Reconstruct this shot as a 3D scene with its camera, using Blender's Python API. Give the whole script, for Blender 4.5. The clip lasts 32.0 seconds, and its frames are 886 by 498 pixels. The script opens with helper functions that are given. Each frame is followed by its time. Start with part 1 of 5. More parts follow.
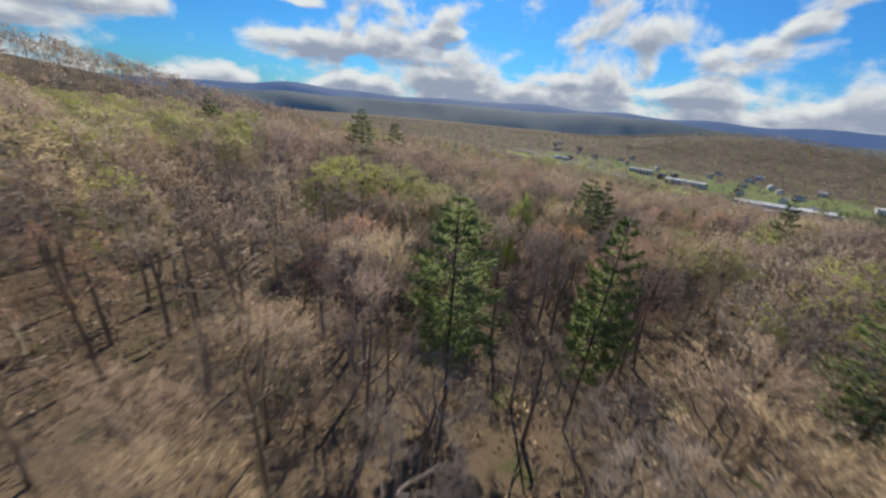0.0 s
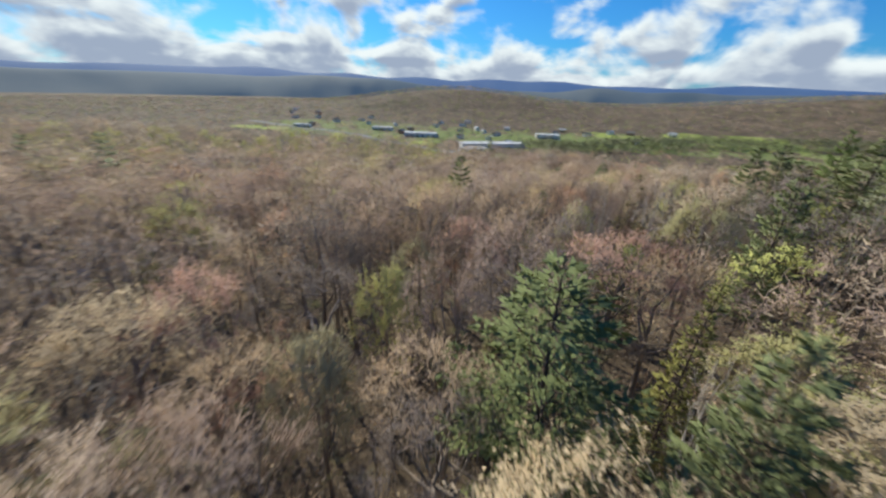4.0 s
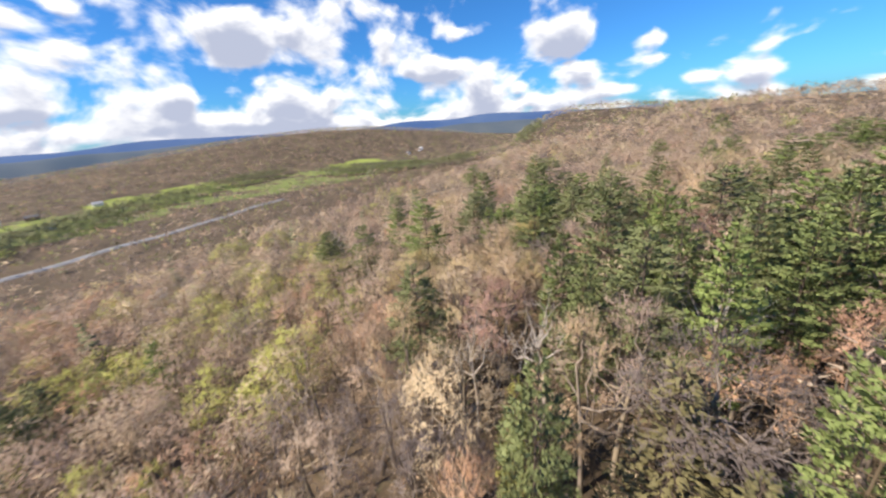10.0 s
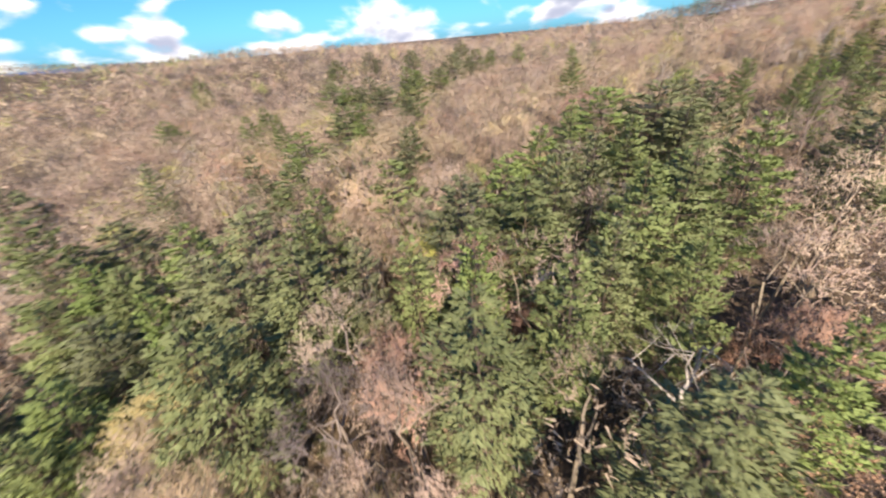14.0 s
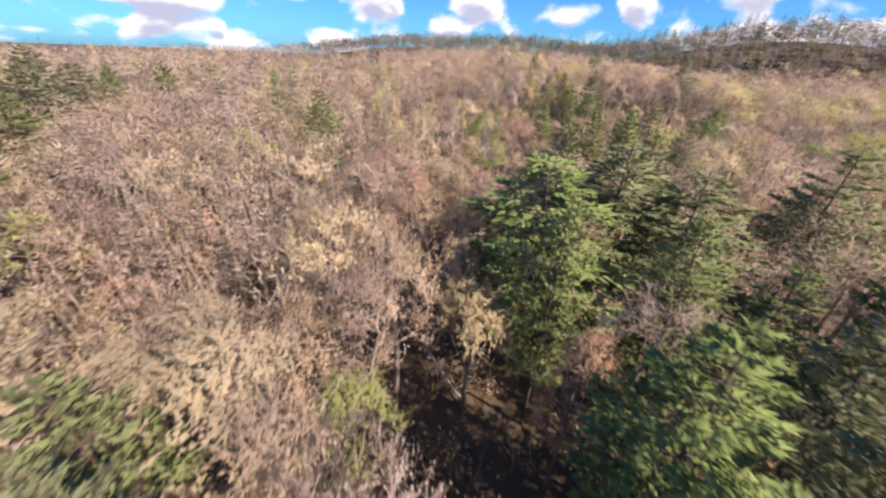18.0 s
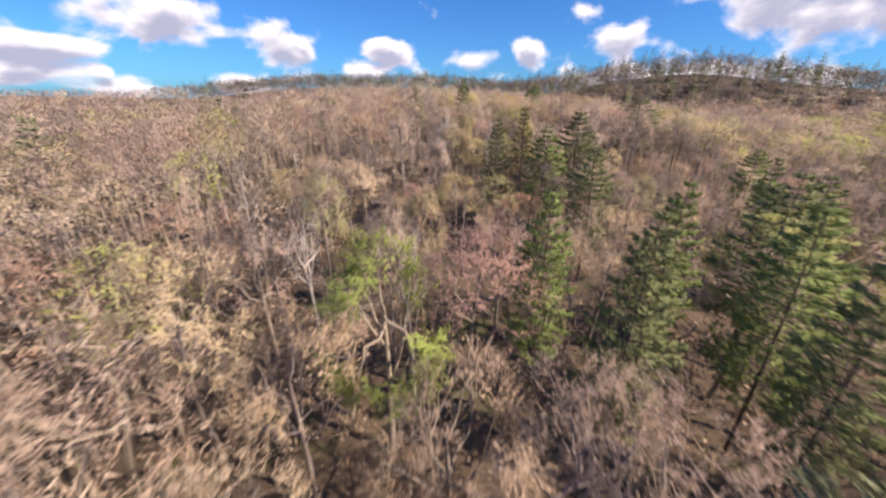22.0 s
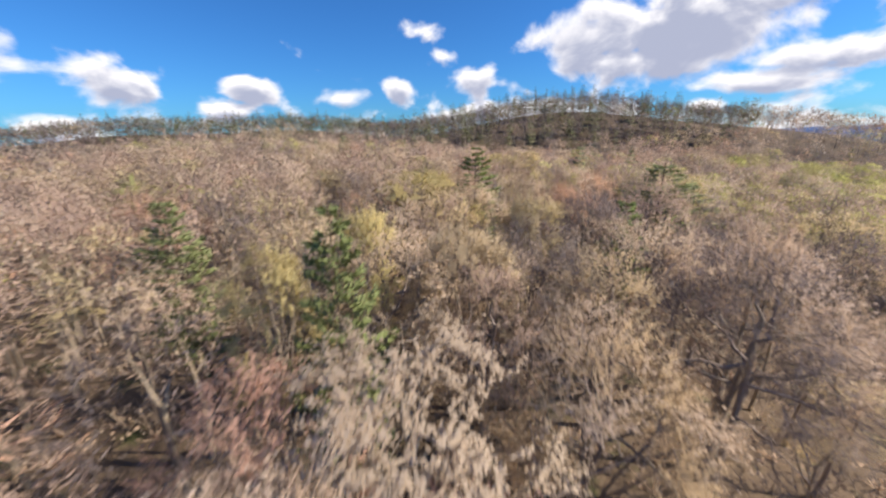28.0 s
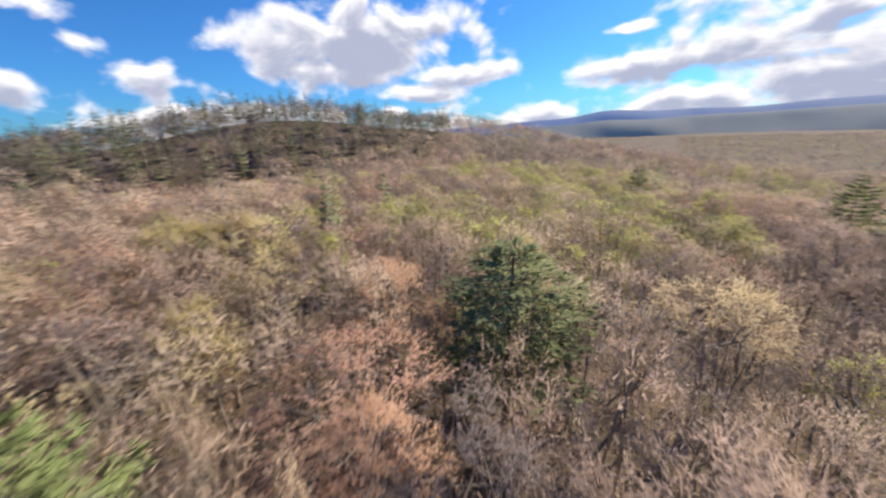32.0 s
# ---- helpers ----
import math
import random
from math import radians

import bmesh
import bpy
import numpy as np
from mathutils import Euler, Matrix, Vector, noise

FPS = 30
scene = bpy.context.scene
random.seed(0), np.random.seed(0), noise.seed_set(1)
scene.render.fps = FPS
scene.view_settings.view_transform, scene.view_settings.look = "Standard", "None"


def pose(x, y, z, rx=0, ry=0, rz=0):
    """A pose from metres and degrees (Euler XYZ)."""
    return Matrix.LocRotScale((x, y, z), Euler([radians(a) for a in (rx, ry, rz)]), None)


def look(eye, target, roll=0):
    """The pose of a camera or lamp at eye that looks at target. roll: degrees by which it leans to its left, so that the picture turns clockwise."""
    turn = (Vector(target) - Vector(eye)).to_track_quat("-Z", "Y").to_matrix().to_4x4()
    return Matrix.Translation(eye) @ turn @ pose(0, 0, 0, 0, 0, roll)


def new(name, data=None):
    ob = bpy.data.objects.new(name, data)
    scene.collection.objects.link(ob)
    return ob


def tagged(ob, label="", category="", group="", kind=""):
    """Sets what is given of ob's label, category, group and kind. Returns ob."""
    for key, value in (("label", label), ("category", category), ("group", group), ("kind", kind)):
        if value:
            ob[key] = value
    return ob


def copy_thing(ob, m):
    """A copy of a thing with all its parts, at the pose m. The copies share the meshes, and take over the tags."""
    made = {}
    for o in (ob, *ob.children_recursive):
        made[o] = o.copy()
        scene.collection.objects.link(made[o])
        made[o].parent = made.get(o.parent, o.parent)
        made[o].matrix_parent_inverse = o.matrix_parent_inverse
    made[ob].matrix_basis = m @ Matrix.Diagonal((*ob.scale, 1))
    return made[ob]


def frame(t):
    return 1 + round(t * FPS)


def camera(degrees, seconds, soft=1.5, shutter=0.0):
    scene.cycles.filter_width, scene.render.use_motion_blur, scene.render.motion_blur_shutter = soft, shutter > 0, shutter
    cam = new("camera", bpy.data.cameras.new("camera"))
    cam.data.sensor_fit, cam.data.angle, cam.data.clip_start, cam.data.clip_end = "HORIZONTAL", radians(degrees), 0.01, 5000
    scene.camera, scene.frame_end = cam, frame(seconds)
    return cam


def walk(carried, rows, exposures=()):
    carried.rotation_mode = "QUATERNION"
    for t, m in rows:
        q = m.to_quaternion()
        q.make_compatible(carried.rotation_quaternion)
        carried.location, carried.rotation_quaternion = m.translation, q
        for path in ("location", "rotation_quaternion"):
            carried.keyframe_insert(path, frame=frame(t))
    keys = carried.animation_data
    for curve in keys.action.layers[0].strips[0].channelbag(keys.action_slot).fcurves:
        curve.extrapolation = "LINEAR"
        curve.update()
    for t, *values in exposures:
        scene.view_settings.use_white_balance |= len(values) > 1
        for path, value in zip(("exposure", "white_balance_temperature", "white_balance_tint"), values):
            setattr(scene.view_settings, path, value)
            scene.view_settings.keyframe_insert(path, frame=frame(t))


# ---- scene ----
cam = camera(103.5, 32.0, soft=2.3, shutter=0.5)
PATH = [
    (0, -7.27, -0.41, -4.09, -2.92, -22.48, 5.20),
    (0.5, -6.02, 4.40, -4.22, -3.03, -21.57, 5.30),
    (1, -5.14, 9.03, -4.33, -4.19, -20.86, 5.42),
    (1.5, -4.20, 13.70, -4.35, -6.80, -20.55, 5.47),
    (2, -3.11, 18.39, -4.44, -11.00, -20.69, 5.26),
    (2.5, -1.74, 23.03, -4.72, -16.41, -21.19, 4.71),
    (3, -0.37, 27.53, -5.14, -23.38, -22.26, 3.98),
    (3.5, 1.29, 31.97, -5.81, -31.84, -23.54, 3.07),
    (4, 3.28, 36.18, -6.50, -41.53, -25.19, 2.39),
    (4.5, 5.56, 40.35, -7.12, -52.02, -26.37, 1.71),
    (5, 8.70, 44.17, -7.47, -62.30, -26.73, 1.35),
    (5.5, 12.53, 47.49, -7.55, -71.68, -26.60, 1.19),
    (6, 16.94, 50.25, -7.34, -79.72, -26.49, 1.00),
    (6.5, 21.87, 52.37, -6.80, -86.27, -26.53, 0.48),
    (7, 27.39, 53.81, -5.89, -91.39, -26.00, -0.42),
    (7.5, 32.24, 54.90, -7.64, -95.39, -22.78, -1.03),
    (8, 38.04, 55.11, -7.15, -98.78, -21.13, -1.77),
    (8.5, 43.61, 55.04, -6.40, -102.33, -19.42, -2.53),
    (9, 48.83, 54.46, -5.30, -106.18, -18.38, -3.07),
    (9.5, 53.55, 53.92, -4.07, -111.13, -18.48, -3.99),
    (10, 57.64, 52.88, -3.25, -116.77, -19.43, -4.93),
    (10.5, 61.04, 51.75, -2.28, -123.65, -21.49, -5.79),
    (11, 64.02, 51.01, -1.34, -132.00, -24.08, -6.26),
    (11.5, 67.38, 49.92, -0.80, -141.47, -26.39, -7.04),
    (12, 70.77, 48.50, -0.41, -151.24, -28.16, -7.19),
    (12.5, 73.82, 46.12, 0.08, -160.85, -29.60, -7.45),
    (13, 76.46, 43.31, 0.38, -170.11, -30.70, -7.67),
    (13.5, 78.74, 39.89, 0.24, -179.43, -31.00, -7.20),
    (14, 81.59, 36.04, -0.42, -189.20, -31.20, -5.35),
    (14.5, 84.44, 31.87, -1.26, -199.14, -31.53, -2.73),
    (15, 86.77, 27.36, -2.00, -208.66, -31.93, -0.10),
    (15.5, 88.07, 22.47, -2.32, -217.16, -32.19, 1.87),
    (16, 87.80, 17.21, -1.91, -224.29, -32.09, 2.63),
    (16.5, 86.20, 12.25, -1.41, -230.25, -31.56, 2.59),
    (17, 83.55, 8.00, -1.06, -235.13, -30.91, 2.49),
    (17.5, 80.75, 4.18, -1.07, -239.75, -30.00, 2.53),
    (18, 77.53, 0.98, -1.49, -243.50, -28.86, 2.19),
    (18.5, 74.18, -1.61, -2.06, -246.61, -27.67, 1.89),
    (19, 70.38, -3.72, -2.38, -249.20, -26.57, 1.70),
    (19.5, 66.46, -5.41, -2.69, -251.30, -25.53, 1.53),
    (20, 62.01, -6.80, -2.95, -252.71, -24.72, 1.27),
    (20.5, 57.74, -7.75, -3.02, -253.69, -24.16, 1.22),
    (21, 53.45, -8.43, -2.80, -254.31, -23.88, 1.15),
    (21.5, 48.84, -9.31, -2.90, -254.73, -23.39, 0.76),
    (22, 44.27, -10.12, -2.75, -255.07, -23.22, 0.67),
    (22.5, 39.79, -11.14, -2.73, -255.34, -22.92, 0.50),
    (23, 35.77, -12.38, -2.85, -255.78, -22.40, 0.38),
    (23.5, 31.39, -13.71, -2.75, -256.31, -21.82, 0.22),
    (24, 27.17, -15.27, -2.67, -257.19, -21.11, 0.12),
    (24.5, 22.96, -16.74, -2.55, -258.28, -20.37, -0.05),
    (25, 18.87, -18.05, -2.48, -259.72, -19.63, -0.30),
    (25.5, 15.03, -18.96, -2.24, -261.54, -19.02, -0.52),
    (26, 11.55, -19.74, -1.78, -263.68, -18.47, -0.76),
    (26.5, 8.72, -20.12, -0.72, -265.85, -18.33, -0.77),
    (27, 4.74, -20.32, 0.35, -268.16, -18.32, -0.84),
    (27.5, 0.24, -20.29, 1.33, -270.59, -18.30, -1.02),
    (28, -4.41, -20.00, 2.20, -273.07, -18.27, -1.27),
    (28.5, -8.88, -19.42, 2.94, -275.55, -18.24, -1.52),
    (29, -12.77, -18.55, 3.51, -278.18, -18.25, -1.74),
    (29.5, -16.58, -17.49, 4.10, -281.33, -18.25, -1.96),
    (30, -20.35, -16.34, 4.52, -285.31, -18.26, -2.15),
    (30.5, -23.99, -14.95, 4.87, -290.34, -18.24, -2.45),
    (31, -27.42, -13.39, 5.10, -296.70, -18.30, -2.69),
    (31.5, -30.86, -11.54, 5.29, -304.76, -18.51, -2.68),
    (32, -34.28, -8.89, 5.39, -314.53, -19.18, -3.34),
]


def aim(x, y, z, yaw, pitch, roll):
    """Pose of the camera: yaw to the left from +y, pitch up, roll as in look(); degrees."""
    a, b = radians(yaw), radians(pitch)
    return look((x, y, z), (x - 2 * math.sin(a) * math.cos(b), y + 2 * math.cos(a) * math.cos(b), z + 2 * math.sin(b)), roll)


walk(cam, [(t, aim(*row)) for t, *row in PATH], [(0, -0.2, 6450, 4), (2, -0.05, 6450, 4), (4, 0.05, 6250, 0), (7, 0.45, 6250, 0), (9, 0.46, 6500, 4), (11, 0.62, 6950, 12), (12, 0.66, 6950, 11), (14, 0.68, 6900, 13), (17, 0.68, 6850, 18), (22, 0.42, 6850, 21), (25, 0.38, 6750, 18), (29, 0.32, 6650, 12), (32, 0.36, 6650, 12)])

# ---- sun and sky ----
SUN_AZ, SUN_EL = 6.0, 40.0        # degrees, azimuth clockwise from +y
sun = new("sun", bpy.data.lights.new("sun", "SUN"))
sun.data.energy, sun.data.angle, sun.data.color = 5.8, radians(0.6), (1.0, 0.90, 0.76)
_a, _e = radians(SUN_AZ), radians(SUN_EL)
sun.matrix_world = look((0, 0, 400), (-400 * math.sin(_a) * math.cos(_e), -400 * math.cos(_a) * math.cos(_e), 400 - 400 * math.sin(_e)))


def node(tree, kind, inputs=None, **attrs):
    n = tree.nodes.new(kind)
    for key, value in attrs.items():
        setattr(n, key, value)
    for key, value in (inputs or {}).items():
        if isinstance(value, bpy.types.NodeSocket):
            tree.links.new(value, n.inputs[key])
        else:
            n.inputs[key].default_value = value
    return n


def calc(tree, op, a, b=0.0, c=0.0, clamp=False):
    return node(tree, "ShaderNodeMath", {0: a, 1: b, 2: c}, operation=op, use_clamp=clamp).outputs[0]


# Cumulus: azimuth and elevation of the middle, half width and half height, in degrees.
CLOUDS_NORTH = [(0.4, 9.1, 4.1, 1.5), (4.7, 3.9, 14.4, 1.9), (16.0, 4.7, 16.8, 1.6), (27.9, 10.0, 8.6, 3.0), (32.3, 3.7, 20.8, 1.6), (42.6, 10.7, 3.7, 1.5), (58.0, 7.1, 7.8, 2.6), (-13.6, 6.2, 11.8, 2.0), (-5.5, 6.1, 6.3, 1.3)]
CLOUDS_EAST = [(70.2, 13.2, 6.4, 2.0), (70.8, 4.8, 5.9, 2.1), (75.8, 14.7, 2.5, 1.4), (78.8, 1.4, 6.0, 1.0), (83.7, 5.4, 4.5, 3.0), (93.7, 13.1, 15.1, 4.9), (116.9, 7.7, 8.2, 2.3), (121.7, 12.2, 4.6, 1.6), (130.0, 4.2, 2.3, 1.4), (135.4, 9.4, 5.3, 2.9), (137.7, 5.4, 4.7, 2.0)]
CLOUDS_SOUTH = [(142.2, 2.6, 5.5, 1.4), (146.0, 8.2, 2.9, 1.7), (153.0, 3.2, 4.8, 1.4), (156.6, 3.1, 5.6, 1.8), (169.5, 3.1, 6.1, 2.2), (205.9, 1.4, 8.0, 2.1), (208.0, 4.6, 12.0, 1.3), (213.7, 2.5, 1.5, 1.1), (219.7, 7.8, 8.4, 4.0), (225.7, 1.2, 2.8, 1.2), (231.7, 6.7, 6.1, 3.9), (242.9, 3.6, 4.7, 2.0), (246.8, 5.9, 4.7, 2.0), (259.0, 5.1, 5.1, 1.7)]
CLOUDS_WEST = [(267.1, 5.7, 2.9, 2.4), (271.6, 13.4, 4.6, 2.2), (273.6, 10.6, 5.3, 2.0), (277.9, 7.2, 4.6, 3.2), (280.2, 3.2, 4.4, 1.9), (288.7, 3.3, 4.7, 1.5), (299.1, 7.9, 12.2, 4.0), (305.5, 11.9, 21.0, 5.6), (308.5, 2.9, 2.9, 1.3), (313.3, 5.1, 8.5, 1.9), (319.2, 7.1, 10.5, 2.1), (340.7, 10.6, 4.3, 0.9)]
CLOUDS = CLOUDS_NORTH + CLOUDS_EAST + CLOUDS_SOUTH + CLOUDS_WEST


def cloud_group():
    """Thickness of the cumulus at (azimuth, elevation) in degrees."""
    g = bpy.data.node_groups.new("cumulus", "ShaderNodeTree")
    g.interface.new_socket("place", in_out="INPUT", socket_type="NodeSocketVector")
    g.interface.new_socket("thickness", in_out="OUTPUT", socket_type="NodeSocketFloat")
    src = node(g, "NodeGroupInput").outputs[0]
    out = node(g, "NodeGroupOutput")
    best = None
    for az, el, w, h in CLOUDS + [(az + 360, el, w, h) for az, el, w, h in CLOUDS if az < 15] + [(az - 360, el, w, h) for az, el, w, h in CLOUDS if az > 315]:
        rel = node(g, "ShaderNodeVectorMath", {0: src, 1: (az, el, 0)}, operation="SUBTRACT").outputs[0]
        rel = node(g, "ShaderNodeVectorMath", {0: rel, 1: (1 / w, 1 / h, 0)}, operation="MULTIPLY").outputs[0]
        d = node(g, "ShaderNodeVectorMath", {0: rel}, operation="LENGTH").outputs["Value"]
        best = d if best is None else calc(g, "MINIMUM", best, d)
    sep = node(g, "ShaderNodeSeparateXYZ", {0: src})
    # Clouds look smaller and flatter towards the horizon.
    low = calc(g, "DIVIDE", 14.0, calc(g, "ADD", calc(g, "MAXIMUM", sep.outputs[1], 0.0), 7.0))
    round_x = calc(g, "MULTIPLY", calc(g, "SINE", calc(g, "MULTIPLY", sep.outputs[0], 0.0174533)), 6.5)
    round_y = calc(g, "MULTIPLY", calc(g, "COSINE", calc(g, "MULTIPLY", sep.outputs[0], 0.0174533)), 6.5)
    vec = node(g, "ShaderNodeCombineXYZ", {0: round_x, 1: round_y, 2: calc(g, "ADD", calc(g, "MULTIPLY", sep.outputs[1], 0.13), calc(g, "MULTIPLY", low, -0.6))}).outputs[0]
    big = node(g, "ShaderNodeTexNoise", {"Vector": vec, "Scale": 1.0, "Detail": 7.0, "Roughness": 0.54, "Distortion": 0.3}).outputs[0]
    puff = node(g, "ShaderNodeTexVoronoi", {"Vector": vec, "Scale": 3.0, "Smoothness": 0.5, "Randomness": 1.0}, feature="SMOOTH_F1").outputs[0]
    body = calc(g, "SUBTRACT", 1.0, best)
    floor = calc(g, "MULTIPLY_ADD", node(g, "ShaderNodeMapRange", {0: sep.outputs[1], 1: 1.0, 2: 10.0, 3: 1.0, 4: 0.0}).outputs[0], 0.66, -0.40)
    north = node(g, "ShaderNodeMapRange", {0: calc(g, "COSINE", calc(g, "MULTIPLY", calc(g, "SUBTRACT", sep.outputs[0], 55.0), 0.0174533)), 1: -0.3, 2: 0.75, 3: 0.0, 4: 0.48}, interpolation_type="SMOOTHSTEP").outputs[0]
    north = calc(g, "MULTIPLY", north, node(g, "ShaderNodeMapRange", {0: sep.outputs[1], 1: 13.0, 2: 24.0, 3: 1.0, 4: 0.0}).outputs[0])
    floor = calc(g, "ADD", floor, north)
    floor = calc(g, "SUBTRACT", floor, node(g, "ShaderNodeMapRange", {0: sep.outputs[1], 1: 20.0, 2: 34.0, 3: 0.0, 4: 0.6}).outputs[0])
    body = calc(g, "MAXIMUM", body, floor)
    t = calc(g, "ADD", body, calc(g, "MULTIPLY", calc(g, "SUBTRACT", big, 0.5), 3.1))
    t = calc(g, "SUBTRACT", t, calc(g, "MULTIPLY", puff, 0.35))
    g.links.new(t, out.inputs[0])
    return g


world = bpy.data.worlds.new("world")
world.use_nodes = True
scene.world = world
wt = world.node_tree
wt.nodes.clear()
sky = node(wt, "ShaderNodeTexSky", sky_type="NISHITA", sun_disc=False, sun_elevation=_e, sun_rotation=_a, altitude=200.0, air_density=1.0, dust_density=0.6, ozone_density=2.0)
ray_way = node(wt, "ShaderNodeTexCoord").outputs["Generated"]
way_xyz = node(wt, "ShaderNodeSeparateXYZ", {0: ray_way})
azimuth = calc(wt, "MULTIPLY", calc(wt, "ARCTAN2", way_xyz.outputs[0], way_xyz.outputs[1]), 57.29578)
azimuth = calc(wt, "WRAP", azimuth, 345.0, -15.0)
elevation = calc(wt, "MULTIPLY", calc(wt, "ARCSINE", way_xyz.outputs[2]), 57.29578)
cumulus = cloud_group()


def thickness(up):
    v = node(wt, "ShaderNodeCombineXYZ", {0: azimuth, 1: calc(wt, "ADD", elevation, up)}).outputs[0]
    n = node(wt, "ShaderNodeGroup")
    n.node_tree = cumulus
    wt.links.new(v, n.inputs[0])
    return n.outputs[0]


here, over = thickness(0.0), thickness(1.1)
cover = node(wt, "ShaderNodeMapRange", {0: here, 1: -0.14, 2: 0.40, 3: 0.0, 4: 1.0}, interpolation_type="SMOOTHSTEP").outputs[0]
shade = node(wt, "ShaderNodeMapRange", {0: over, 1: -0.05, 2: 0.75, 3: 0.0, 4: 1.0}, interpolation_type="SMOOTHSTEP").outputs[0]


def mix(tree, fac, a, b, blend="MIX"):
    return node(tree, "ShaderNodeMix", {0: fac, 6: a, 7: b}, data_type="RGBA", blend_type=blend).outputs[2]


cloud_tone = mix(wt, shade, (0.90, 0.905, 0.93, 1), (0.36, 0.40, 0.53, 1))
sky_light = mix(wt, 1.0, sky.outputs[0], (0.023, 0.066, 0.118, 1), "MULTIPLY")
back = node(wt, "ShaderNodeBackground", {"Color": mix(wt, cover, sky_light, cloud_tone), "Strength": 1.0})
wt.links.new(back.outputs[0], node(wt, "ShaderNodeOutputWorld").inputs[0])

# ---- materials ----
def surface(name, low, high, grain=3.0, rough=0.9, spots=None, tree_tint=0.0, patch=0.11, bump=0.0, island=0.14, thin=0.0):
    """A rough natural surface between two tones: fine grain, broad patches and, for loose pieces, a tone for each piece."""
    m = bpy.data.materials.new(name)
    m.use_nodes = True
    t = m.node_tree
    t.nodes.clear()
    where = node(t, "ShaderNodeNewGeometry")
    fine = node(t, "ShaderNodeTexNoise", {"Vector": where.outputs["Position"], "Scale": grain, "Detail": 4.0, "Roughness": 0.65}).outputs[0]
    broad = node(t, "ShaderNodeTexNoise", {"Vector": where.outputs["Position"], "Scale": patch, "Detail": 3.0, "Roughness": 0.55}).outputs[0]
    broad = node(t, "ShaderNodeMapRange", {0: broad, 1: 0.3, 2: 0.7}).outputs[0]
    k = calc(t, "ADD", calc(t, "MULTIPLY", fine, 0.32), calc(t, "MULTIPLY", broad, 0.68))
    if island:
        k = calc(t, "ADD", calc(t, "MULTIPLY", k, 1 - island), calc(t, "MULTIPLY", where.outputs["Random Per Island"], island))
    col = mix(t, k, (*low, 1), (*high, 1))
    if spots:
        spot = node(t, "ShaderNodeTexNoise", {"Vector": where.outputs["Position"], "Scale": spots[1], "Detail": 5.0, "Roughness": 0.6}).outputs[0]
        col = mix(t, node(t, "ShaderNodeMapRange", {0: spot, 1: spots[2], 2: spots[2] + 0.12}).outputs[0], col, (*spots[0], 1))
    if tree_tint:
        one = node(t, "ShaderNodeObjectInfo").outputs["Random"]
        col = node(t, "ShaderNodeHueSaturation", {"Color": col, "Hue": calc(t, "ADD", calc(t, "MULTIPLY", one, 0.04), 0.48), "Saturation": calc(t, "ADD", calc(t, "MULTIPLY", one, 0.4), 0.8), "Value": calc(t, "ADD", calc(t, "MULTIPLY", one, tree_tint), 1 - tree_tint / 2)}).outputs[0]
    bsdf = node(t, "ShaderNodeBsdfPrincipled", {"Base Color": col, "Roughness": rough, "Specular IOR Level": 0.2})
    if bump:
        b = node(t, "ShaderNodeBump", {"Height": fine, "Strength": 0.7, "Distance": bump})
        t.links.new(b.outputs[0], bsdf.inputs["Normal"])
    last = bsdf.outputs[0]
    if thin:
        glow = node(t, "ShaderNodeBsdfTranslucent", {"Color": col})
        last = node(t, "ShaderNodeMixShader", {0: thin, 1: last, 2: glow.outputs[0]}).outputs[0]
    t.links.new(last, node(t, "ShaderNodeOutputMaterial").inputs[0])
    return m


